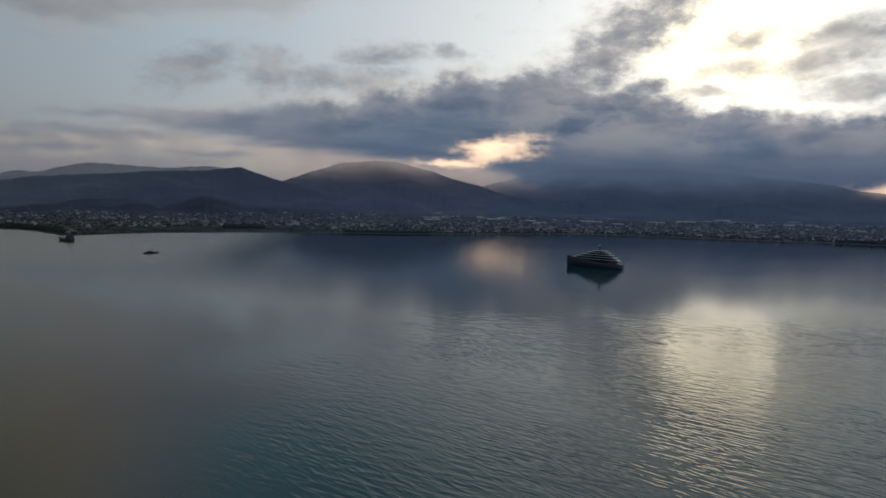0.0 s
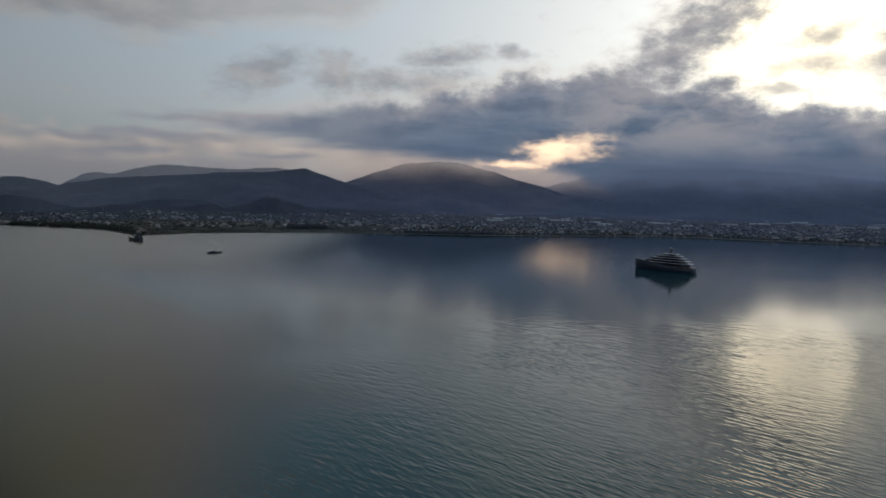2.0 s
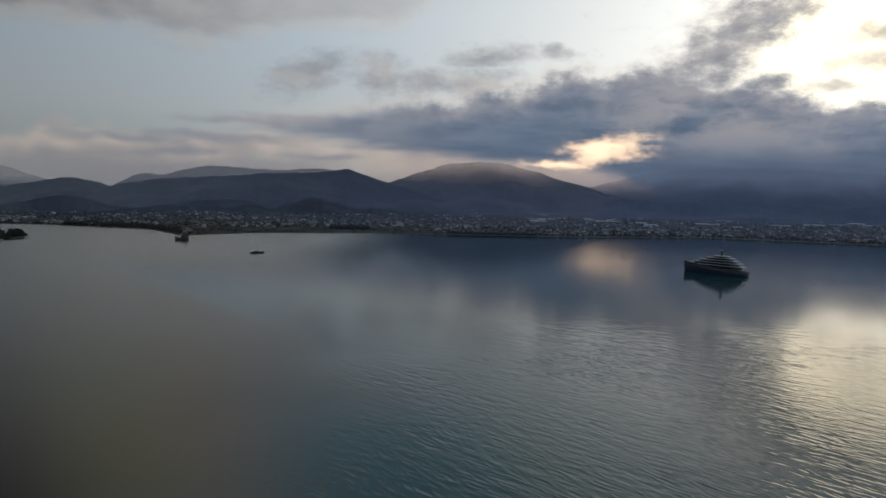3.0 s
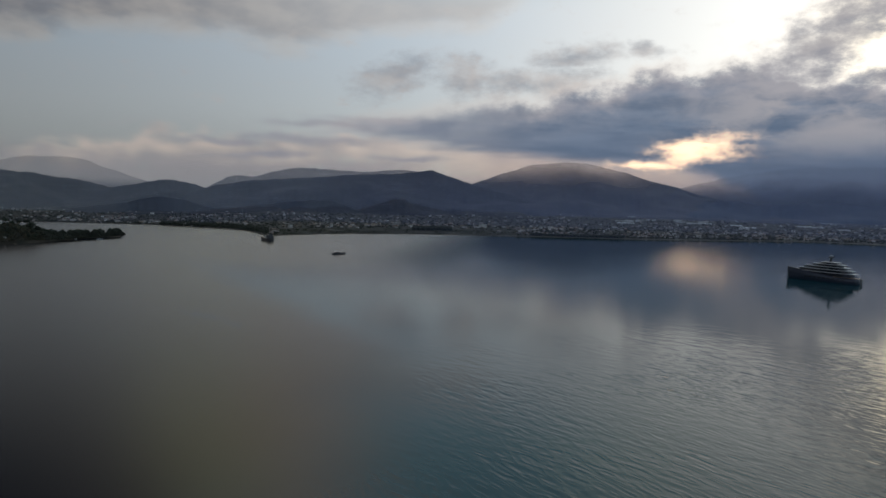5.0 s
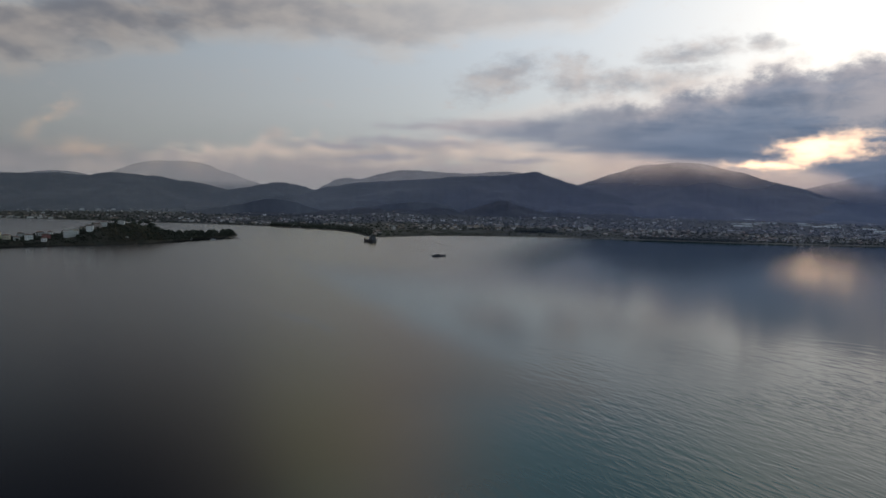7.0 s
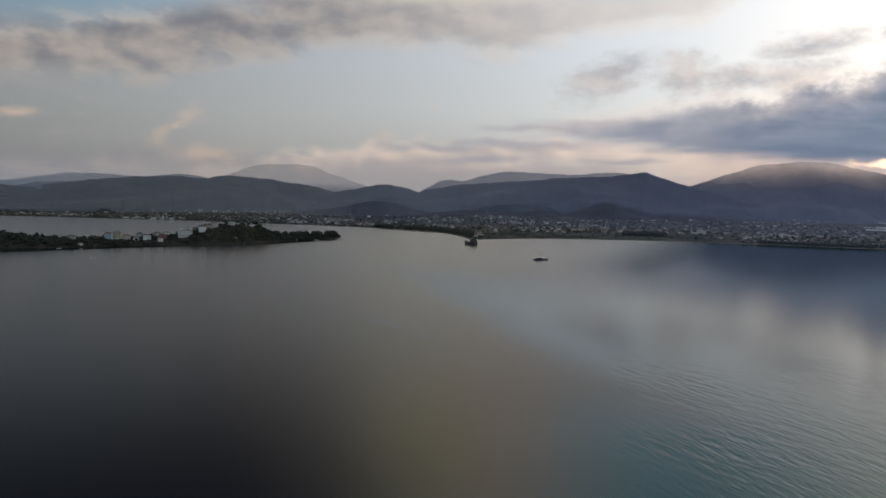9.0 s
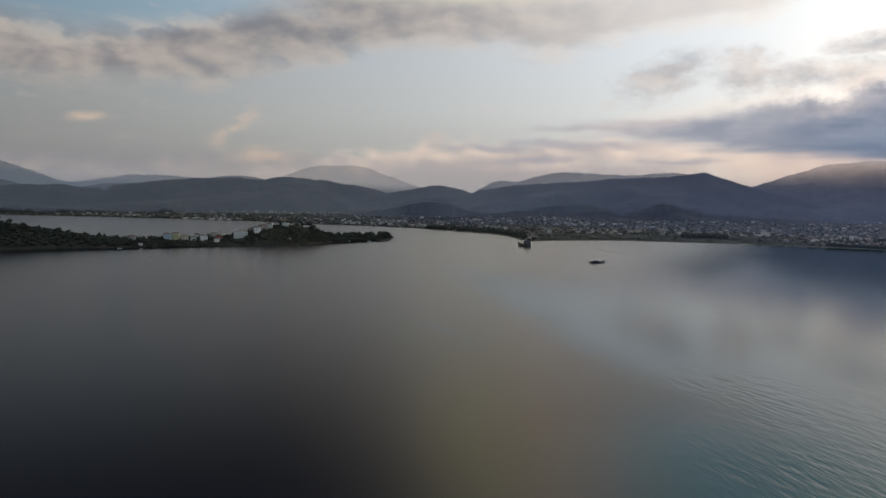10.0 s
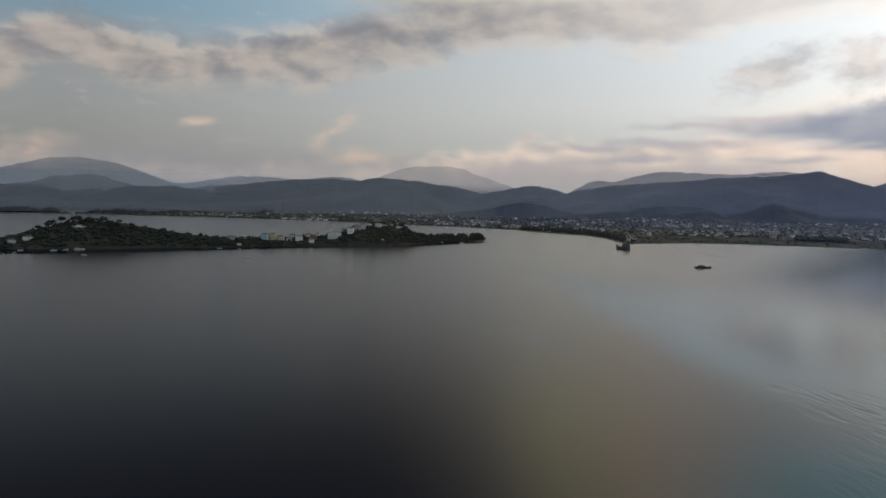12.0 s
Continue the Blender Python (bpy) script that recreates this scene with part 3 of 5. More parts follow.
mountain("mountain_cloud_range", "range under low cloud, toned blue for haze", (0, 0), 4720,
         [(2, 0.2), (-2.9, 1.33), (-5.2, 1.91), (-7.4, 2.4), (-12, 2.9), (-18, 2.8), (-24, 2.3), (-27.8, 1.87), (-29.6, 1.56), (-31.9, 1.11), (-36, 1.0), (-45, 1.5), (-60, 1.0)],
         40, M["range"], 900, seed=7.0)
mountain("mountain_near_west", "wooded front range across the inner bay", END, 4350,
         [(100, 1.0), (90, 1.2), (82, 0.7), (75.9, 0.48), (68.9, 0.47), (65, 0.57), (63, 0.4), (59.3, 0.94), (56.7, 1.22), (55, 1.36), (52.3, 1.47), (50.5, 1.37), (49.6, 1.57),
          (47.8, 1.53), (45.1, 1.31), (42.3, 0.87), (41, 0.53), (38, -0.4)], 20, M["forest"], 650, seed=11.0)
mountain("mountain_saddle", "wooded saddle between two ranges", END, 4150,
         [(44, -0.4), (41, 0.45), (38.7, 0.94), (36.7, 1.2), (34.2, 0.71), (31, -0.2)], 20, M["forest"], 600, seed=13.0)
mountain("mountain_second_west", "second range across the inner bay, toned grey for haze", END, 4560,
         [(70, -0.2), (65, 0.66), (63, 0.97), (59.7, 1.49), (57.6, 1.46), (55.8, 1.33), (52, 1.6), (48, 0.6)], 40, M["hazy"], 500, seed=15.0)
mountain("mountain_west_massif", "high massif with a flat summit, toned grey for haze", END, 4680,
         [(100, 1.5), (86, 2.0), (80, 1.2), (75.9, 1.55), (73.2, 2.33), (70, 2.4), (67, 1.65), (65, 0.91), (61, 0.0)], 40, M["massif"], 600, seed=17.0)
mountain("mountain_pale_dome", "distant dome toned pale for haze", END, 4740,
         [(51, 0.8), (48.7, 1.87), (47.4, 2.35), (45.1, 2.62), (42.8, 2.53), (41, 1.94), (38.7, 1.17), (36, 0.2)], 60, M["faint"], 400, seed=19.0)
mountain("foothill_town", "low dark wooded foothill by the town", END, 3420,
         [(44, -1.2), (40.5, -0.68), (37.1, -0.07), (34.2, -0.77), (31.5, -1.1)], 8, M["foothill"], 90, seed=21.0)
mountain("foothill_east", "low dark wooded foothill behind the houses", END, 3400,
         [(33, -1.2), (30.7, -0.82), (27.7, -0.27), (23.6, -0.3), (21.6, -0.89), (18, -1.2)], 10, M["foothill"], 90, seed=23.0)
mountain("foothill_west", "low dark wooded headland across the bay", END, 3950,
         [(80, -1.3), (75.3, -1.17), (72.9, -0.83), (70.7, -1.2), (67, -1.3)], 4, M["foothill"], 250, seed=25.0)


# ---------- sheets that stand in for haze between the ranges ---


def haze_material(name, amount, z0, z1, tone, wisps=0.0, thins=None):
    """Tint of a haze sheet: mostly clear, thickest below z0 metres and gone at z1."""
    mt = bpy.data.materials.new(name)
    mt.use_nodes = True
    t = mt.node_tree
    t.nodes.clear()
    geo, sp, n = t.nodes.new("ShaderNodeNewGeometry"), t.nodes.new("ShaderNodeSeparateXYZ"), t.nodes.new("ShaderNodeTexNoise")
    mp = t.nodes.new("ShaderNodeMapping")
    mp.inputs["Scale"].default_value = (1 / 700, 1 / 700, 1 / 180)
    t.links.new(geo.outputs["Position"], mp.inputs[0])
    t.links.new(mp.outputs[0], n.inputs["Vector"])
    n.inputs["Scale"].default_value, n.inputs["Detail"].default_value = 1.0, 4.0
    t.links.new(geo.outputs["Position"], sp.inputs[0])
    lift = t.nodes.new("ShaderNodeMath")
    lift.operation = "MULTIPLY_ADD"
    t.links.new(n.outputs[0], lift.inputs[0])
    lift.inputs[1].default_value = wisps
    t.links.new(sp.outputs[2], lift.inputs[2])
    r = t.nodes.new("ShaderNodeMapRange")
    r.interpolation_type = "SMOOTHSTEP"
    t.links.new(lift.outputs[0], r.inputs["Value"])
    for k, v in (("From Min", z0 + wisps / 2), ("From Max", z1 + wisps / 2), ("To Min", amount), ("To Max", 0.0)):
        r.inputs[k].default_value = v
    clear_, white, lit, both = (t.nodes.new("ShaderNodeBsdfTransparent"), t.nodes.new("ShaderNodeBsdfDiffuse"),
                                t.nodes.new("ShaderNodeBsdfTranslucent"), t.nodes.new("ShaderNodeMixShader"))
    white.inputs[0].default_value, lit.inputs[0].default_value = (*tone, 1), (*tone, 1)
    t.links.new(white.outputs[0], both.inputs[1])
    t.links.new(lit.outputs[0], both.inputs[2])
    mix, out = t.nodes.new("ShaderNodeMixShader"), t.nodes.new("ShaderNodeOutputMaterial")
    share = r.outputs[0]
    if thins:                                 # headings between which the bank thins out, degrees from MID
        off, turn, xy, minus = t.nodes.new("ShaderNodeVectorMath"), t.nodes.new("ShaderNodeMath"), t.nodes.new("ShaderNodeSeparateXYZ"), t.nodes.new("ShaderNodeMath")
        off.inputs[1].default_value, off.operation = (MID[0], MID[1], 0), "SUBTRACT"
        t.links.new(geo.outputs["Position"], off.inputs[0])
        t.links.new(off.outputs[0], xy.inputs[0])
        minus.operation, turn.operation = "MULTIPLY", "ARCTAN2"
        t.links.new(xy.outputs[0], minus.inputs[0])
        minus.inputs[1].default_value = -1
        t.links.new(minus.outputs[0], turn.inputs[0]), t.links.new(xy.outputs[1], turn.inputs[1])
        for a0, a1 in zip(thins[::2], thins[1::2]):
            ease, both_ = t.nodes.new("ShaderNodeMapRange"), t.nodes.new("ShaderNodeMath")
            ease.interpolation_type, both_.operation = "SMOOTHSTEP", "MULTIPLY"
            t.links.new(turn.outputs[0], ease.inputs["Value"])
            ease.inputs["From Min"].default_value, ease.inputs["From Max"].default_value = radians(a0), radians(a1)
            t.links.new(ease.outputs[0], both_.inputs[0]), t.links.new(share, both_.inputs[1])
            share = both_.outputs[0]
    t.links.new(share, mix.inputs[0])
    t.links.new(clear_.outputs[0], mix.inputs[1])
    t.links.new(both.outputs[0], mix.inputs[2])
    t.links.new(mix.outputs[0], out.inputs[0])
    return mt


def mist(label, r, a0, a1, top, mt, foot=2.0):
    """A standing sheet added for haze in the valley between two ranges; r may change with the heading."""
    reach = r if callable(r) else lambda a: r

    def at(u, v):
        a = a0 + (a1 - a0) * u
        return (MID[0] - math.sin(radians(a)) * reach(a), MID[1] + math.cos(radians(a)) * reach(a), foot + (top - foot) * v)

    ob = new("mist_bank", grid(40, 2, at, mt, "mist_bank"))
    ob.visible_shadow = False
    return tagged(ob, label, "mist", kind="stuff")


# tinted sheets added to pale and blue what stands behind them, as haze
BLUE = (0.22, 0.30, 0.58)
mist("added sheet of thin blue haze over the plain", 2600, -48, 52, 320, haze_material("plain_haze", 0.14, 60, 260, BLUE, 60, (52, 30)))
mist("added sheet of faint blue haze along the town shore", lambda a: shore(a) - 104, -48, 32, 200, haze_material("shore_haze", 0.09, 20, 150, BLUE, 50, (32, 8)))
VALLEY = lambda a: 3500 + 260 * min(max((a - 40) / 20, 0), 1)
mist("added sheet of thin blue haze along the mountain foot", VALLEY, -48, 40, 660, haze_material("foot_haze", 0.26, 160, 520, (0.28, 0.34, 0.58), 80, (38, 10)))
mist("added sheet of thin grey haze along the western foot", lambda a: VALLEY(a) + 12, 2, 98, 660, haze_material("west_haze", 0.28, 160, 560, (0.50, 0.56, 0.66), 80, (6, 36)))
mist("added sheet of pale blue haze between the front range and the high massif", 4480, 50, 98, 520, haze_material("back_haze", 0.52, 60, 400, (0.80, 0.86, 0.98), 80, (50, 60)))

# ---------- things: shared builders ----------


def box(bm, x0, x1, y0, y1, z0, z1, taper=1.0):
    """Adds a box; its top may be drawn in."""
    cx, cy = (x0 + x1) / 2, (y0 + y1) / 2
    v = [bm.verts.new((cx + (x - cx) * k, cy + (y - cy) * k, z)) for z, k in ((z0, 1.0), (z1, taper)) for x, y in ((x0, y0), (x1, y0), (x1, y1), (x0, y1))]
    for f in ((3, 2, 1, 0), (4, 5, 6, 7), (0, 1, 5, 4), (1, 2, 6, 5), (2, 3, 7, 6), (3, 0, 4, 7)):
        bm.faces.new([v[i] for i in f])
    return bm


def rod(bm, a, b, r, r2=None, n=8):
    """Adds a round bar from a to b."""
    a, b = Vector(a), Vector(b)
    q = (b - a).to_track_quat("Z", "Y")
    rings = [[bm.verts.new(p + q @ Vector((math.cos(2 * math.pi * i / n) * k, math.sin(2 * math.pi * i / n) * k, 0))) for i in range(n)]
             for p, k in ((a, r), (b, r if r2 is None else r2))]
    for i in range(n):
        bm.faces.new((rings[0][i], rings[0][(i + 1) % n], rings[1][(i + 1) % n], rings[1][i]))
    bm.faces.new(rings[0][::-1]), bm.faces.new(rings[1])
    return bm


def slab(bm, outline, z0, z1, shrink=1.0, lean=0.0):
    """Adds an upright prism over a plan outline; its top may be drawn in and moved along x."""
    n = len(outline)
    cx = sum(p[0] for p in outline) / n
    lo = [bm.verts.new((x, y, z0)) for x, y in outline]
    hi = [bm.verts.new((cx + (x - cx) * shrink + lean, y * shrink, z1)) for x, y in outline]
    for i in range(n):
        bm.faces.new((lo[i], lo[(i + 1) % n], hi[(i + 1) % n], hi[i]))
    bm.faces.new(lo[::-1]), bm.faces.new(hi)
    return bm


def thing(name, label, category, m_, group=""):
    ob = new(name)
    ob.empty_display_size = 0.5
    ob.matrix_world = m_
    return tagged(ob, label, category, group)


def ball(bm, c, r, squash=1.0, sub=1):
    res = bmesh.ops.create_icosphere(bm, subdivisions=sub, radius=r, matrix=Matrix.Translation(c) @ Matrix.Diagonal((1, 1, squash, 1)))
    return res["verts"]


M["hull"] = material("dark_blue_hull_paint", (0.030, 0.038, 0.056), (0.024, 0.031, 0.046), 0.25, 1 / 6, 5.0)
M["white"] = material("yacht_white_paint", (0.40, 0.42, 0.45), (0.30, 0.32, 0.34), 0.35, 1 / 4, 6.0)
M["glass"] = material("dark_tinted_glass", (0.012, 0.014, 0.018), (0.02, 0.022, 0.026), 0.06, 1 / 3, 4.0)
# dark grey that holds the shade of the yacht's deckhouses in its colour
M["cabin"] = material("shade_dark_cabin_grey", (0.050, 0.055, 0.066), (0.036, 0.040, 0.048), 0.35, 1 / 4, 6.0)
M["teak"] = material("weathered_teak_deck", (0.22, 0.15, 0.09), (0.16, 0.11, 0.07), 0.7, 1 / 2, 9.0)
M["steel"] = material("grey_painted_steel", (0.22, 0.23, 0.24), (0.15, 0.16, 0.17), 0.45, 1 / 2, 5.0)
M["dark"] = material("black_mast_paint", (0.025, 0.026, 0.028), (0.035, 0.035, 0.036), 0.4, 1.0, 5.0)
M["chrome"] = material("polished_rail_steel", (0.55, 0.56, 0.58), (0.45, 0.46, 0.48), 0.22, 1.0, 5.0, metal=1.0)

# ---------- the large yacht ----------
# length along +x (bow), waterline at z = 0


def yacht_outline(x0, x1, half, nose=0.35, tail=0.12, n=10):
    """Deck plan: rounded at the stern, drawn to a point at the bow."""
    right = []
    for i in range(n + 1):
        u = i / n
        x = x0 + (x1 - x0) * u
        w = half * min(1.0, 0.72 + 0.28 * math.sin(min(u / max(tail, 1e-3), 1) * math.pi / 2))
        if u > 1 - nose:
            w *= max(0.03, 1 - ((u - 1 + nose) / nose) ** 1.9)
        right.append((x, -w))
    return right + [(x, -y) for x, y in reversed(right)]


def large_yacht(m_):
    y = thing("yacht", "long dark blue five-deck superyacht lying at anchor in the bay", "yacht", m_)
    L0, L1, B = -50.0, 50.0, 8.2
    # lofted hull with a near-upright bow and rising sheer
    rows, sec = 30, [(0.0, 0.00), (0.62, 0.02), (0.90, 0.35), (0.98, 0.62), (1.0, 1.0)]
    bm, rings = bmesh.new(), []
    for i in range(rows + 1):
        u = i / rows
        x = L0 + (L1 - L0) * u
        w = B * (0.86 + 0.14 * math.sin(min(u / 0.25, 1) * math.pi / 2)) * (1 if u < 0.52 else max(0.012, 1 - ((u - 0.52) / 0.48) ** 2.3))
        top = 5.2 + 1.1 * u + 6.0 * max(0, (u - 0.22) / 0.78) ** 1.05 * (1 if u > 0.22 else 0) 
        low = -2.6
        flare = 1 - 0.25 * max(0, (u - 0.6) / 0.4)
        ring = []
        for side in (-1, 1):
            for k, h in (sec if side < 0 else sec[::-1]):
                ring.append(bm.verts.new((x + (2.0 * h * u**8), side * w * (k if h > 0.9 else k * flare), low + (top - low) * h)))
        rings.append(ring)
    n = len(rings[0])
    for a, b in zip(rings, rings[1:]):
        for i in range(n - 1):
            bm.faces.new((a[i], a[i + 1], b[i + 1], b[i]))
    bm.faces.new(rings[0]), bm.faces.new(rings[-1][::-1])
    for f in bm.faces:
        f.smooth = True
    hull = part("hull", bm, M["hull"], y, "dark blue painted steel hull")
    bm = bmesh.new()
    slab(bm, yacht_outline(-49.2, 49.0, 7.6, 0.48), 6.0, 6.25)
    part("main_deck", bm, M["teak"], y, "teak main deck")
    for k, side in enumerate((-1, 1)):
        for j in range(9):
            bm = bmesh.new()
            x = -34 + j * 6.4
            box(bm, x, x + 3.4, side * 8.22 - 0.06, side * 8.22 + 0.06, 3.4, 4.5)
            part("hull_window", bm, M["glass"], hull, "dark hull window")
    # houses: aft end, fore end, half beam, floor, roof
    decks = [(-40, 40, 7.2, 6.2, 9.7), (-36, 34, 7.0, 9.9, 12.7), (-31, 25, 6.5, 12.9, 15.5), (-26, 14, 5.6, 15.7, 18.1), (-20, 3, 4.2, 18.3, 20.2)]
    for i, (a, f, h, z0, z1) in enumerate(decks):
        bm = bmesh.new()
        slab(bm, yacht_outline(a, f, h, 0.5), z0, z1, 0.97, -1.6)
        house = part("deckhouse", bm, M["cabin"] if i else M["hull"], y, "shaded dark deckhouse")
        bm = bmesh.new()
        slab(bm, yacht_outline(a + 1.2, f + 0.25, h + 0.05, 0.5), z0 + 0.3, z1 - 0.15, 0.975, -1.4)
        part("window_band", bm, M["glass"], house, "dark tinted window band")
        bm = bmesh.new()
        slab(bm, yacht_outline(a - 6.5 + i * 0.5, f + 0.2, h + 0.7, 0.5), z1, z1 + 0.22)
        slab(bm, yacht_outline(a - 6.2 + i * 0.5, f - 0.4, h + 0.5, 0.5), z1 + 0.22, z1 + 0.5, 0.985)
        deck = part("deck_overhang", bm, M["white"], y, "white overhanging deck edge")
        for side in (-1, 1):
            bm = bmesh.new()
            rod(bm, (a - 6.6 + i * 0.5, side * (h + 0.2), z1 + 1.75), (a + 3, side * (h + 0.5), z1 + 1.75), 0.05, n=6)
            for q in range(5):
                x = a - 6.4 + i * 0.5 + q * 2.2
                rod(bm, (x, side * (h + 0.25), z1 + 0.7), (x, side * (h + 0.25), z1 + 1.75), 0.035, n=5)
            part("railing", bm, M["chrome"], deck, "polished railing")
            bm = bmesh.new()
            rod(bm, (a - 5.5 + i * 0.5, side * (h - 0.2), z0 - 0.1), (a - 5.5 + i * 0.5, side * (h - 0.2), z1 + 0.05), 0.16, n=8)
            part("deck_post", bm, M["white"], deck)
    bm = bmesh.new()
    slab(bm, yacht_outline(-12.0, -8.7, 1.5, 0.3), 21.0, 25.2, 0.6, -0.6)
    mast = part("mast", bm, M["dark"], y, "dark raked radar mast")
    bm = bmesh.new()
    slab(bm, [(-12.7, -5.4), (-10.1, -5.4), (-8.5, 0), (-10.1, 5.4), (-12.7, 5.4), (-12.1, 0)], 25.2, 26.3)
    part("mast_wing", bm, M["dark"], mast)
    for side in (-1, 1):
        bm = bmesh.new()
        ball(bm, (-11.1, side * 3.0, 27.0), 0.95, 1.0, 2)
        part("radar_dome", bm, M["white"], mast, "white satellite dome")
    bm = bmesh.new()
    rod(bm, (-10.7, 0, 26.0), (-11.1, 0, 31.0), 0.14, 0.05)
    part("aerial", bm, M["dark"], mast)
    bm = bmesh.new()
    box(bm, -11.4, -10.2, -1.7, 1.7, 27.4, 27.7)
    part("radar_bar", bm, M["white"], mast)
    bm = bmesh.new()
    slab(bm, yacht_outline(-49.5, -44, 6.5, 0.05), 1.0, 1.5)
    part("bathing_platform", bm, M["teak"], y, "teak bathing platform")
    bm = bmesh.new()
    box(bm, 33, 40, -1.6, 1.6, 8.6, 9.6, 0.9)
    part("hatch_coaming", bm, M["white"], y)
    for side in (-1, 1):
        bm = bmesh.new()
        slab(bm, [(28, side * 3.2 - 1), (36, side * 3.2 - 0.7), (38, side * 3.2), (36, side * 3.2 + 0.7), (28, side * 3.2 + 1)], 8.6, 10.2, 0.9)
        part("tender", bm, M["white"], y, "covered white tender on the foredeck")
    bm = bmesh.new()
    rod(bm, (46.5, 0, 9.2), (46.5, 0, 13.2), 0.07, 0.04)
    part("jackstaff", bm, M["chrome"], y)
    bm = bmesh.new()
    rod(bm, (50.6, -0.4, 6.2), (58, -0.6, 0.02), 0.08, n=6)
    part("anchor_chain", bm, M["steel"], y, "taut anchor chain")
    return y


large_yacht(pose(245.5, 1148.5, 0, 0, 0, math.degrees(math.atan2(83, -84))) @ Matrix.Diagonal((1.02, 1, 1.3, 1)))

# ---------- smaller craft ----------


def loft_hull(name, length, beam, freeboard, mt, parent, sheer=0.5, fullness=0.55, label=""):
    bm, rings, rows = bmesh.new(), [], 14
    for i in range(rows + 1):
        u = i / rows
        w = beam / 2 * (0.8 + 0.2 * min(u / 0.2, 1)) * (1 if u < fullness else max(0.02, 1 - ((u - fullness) / (1 - fullness)) ** 2.0))
        top = freeboard * (1 + sheer * (max(0, u - 0.45) / 0.55) ** 1.6 + 0.15 * sheer * (1 - u) ** 4)
        ring = []
        for side in (-1, 1):
            for k, h in (((0.0, -0.5), (0.75, -0.2), (0.96, 0.5), (1.0, 1.0)) if side < 0 else ((1.0, 1.0), (0.96, 0.5), (0.75, -0.2), (0.0, -0.5))):
                ring.append(bm.verts.new((-length / 2 + length * u + 0.06 * length * u**6 * max(h, 0), side * w * k, top * h)))
        rings.append(ring)
    for a, b in zip(rings, rings[1:]):
        for i in range(len(a) - 1):
            bm.faces.new((a[i], a[i + 1], b[i + 1], b[i]))
    bm.faces.new(rings[0]), bm.faces.new(rings[-1][::-1])
    return part(name, bm, mt, parent, label)


def boat_deck(length, beam, z, mt, parent, name="deck"):
    bm = bmesh.new()
    slab(bm, yacht_outline(-length / 2 + 0.2, length / 2 - 0.3, beam / 2 * 0.94, 0.42), z - 0.15, z)
    return part(name, bm, mt, parent)


def survey_ship(m_):
    s = thing("work_ship", "dark rust-stained work ship with a tall aft wheelhouse at anchor", "ship", m_)
    loft_hull("hull", 50, 12.5, 6.2, M["dark"], s, 0.7, 0.6, "dark steel hull")
    boat_deck(48, 12, 6.1, M["steel"], s)
    for x0, x1, h, z0, z1, nm in ((-22, -8, 5.4, 6.1, 9.6, "deckhouse"), (-21, -10, 5.0, 9.6, 12.8, "deckhouse"), (-19.5, -11, 4.6, 12.8, 15.8, "wheelhouse")):
        bm = bmesh.new()
        box(bm, x0, x1, -h, h, z0, z1, 0.97)
        hs = part(nm, bm, M["cabin"], s, "dark grey steel house")
        for side in (-1, 1):
            for q in range(3):
                bm = bmesh.new()
                x = x0 + 1.2 + q * (x1 - x0 - 2.4) / 3
                box(bm, x, x + 1.2, side * h - 0.05, side * h + 0.05, z0 + 1.3, z0 + 2.2)
                part("window", bm, M["glass"], hs, "dark window")
    for side in (-1, 1):
        bm = bmesh.new()
        box(bm, -15, -11.5, side * 5.2 - 0.8, side * 5.2 + 0.8, 13.2, 14.4)
        part("bridge_wing", bm, M["white"], s, "pale bridge wing")
    bm = bmesh.new()
    rod(bm, (-19.5, 0, 15), (-20, 0, 19), 1.2, 1.0, 12)
    part("funnel", bm, M["dark"], s, "black funnel")
    for x, h in ((-13, 22), (17, 17)):
        bm = bmesh.new()
        rod(bm, (x, 0, 7), (x, 0, h), 0.28, 0.14)
        rod(bm, (x, -2, h - 3), (x, 2, h - 3), 0.1)
        part("mast", bm, M["steel"], s, "thin steel mast")
    bm = bmesh.new()
    rod(bm, (0, 0, 6), (0, 0, 11), 0.6)
    rod(bm, (0, 0, 11), (14, 0, 14), 0.3, 0.2)
    part("deck_crane", bm, M["steel"], s, "folded deck crane")
    for x in (3, 9):
        bm = bmesh.new()
        box(bm, x, x + 4.5, -3.2, 3.2, 6.1, 7.4, 0.92)
        part("hatch", bm, M["steel"], s)
    return s


survey_ship(pose(-806, 1510, 0, 0, 0, 148))


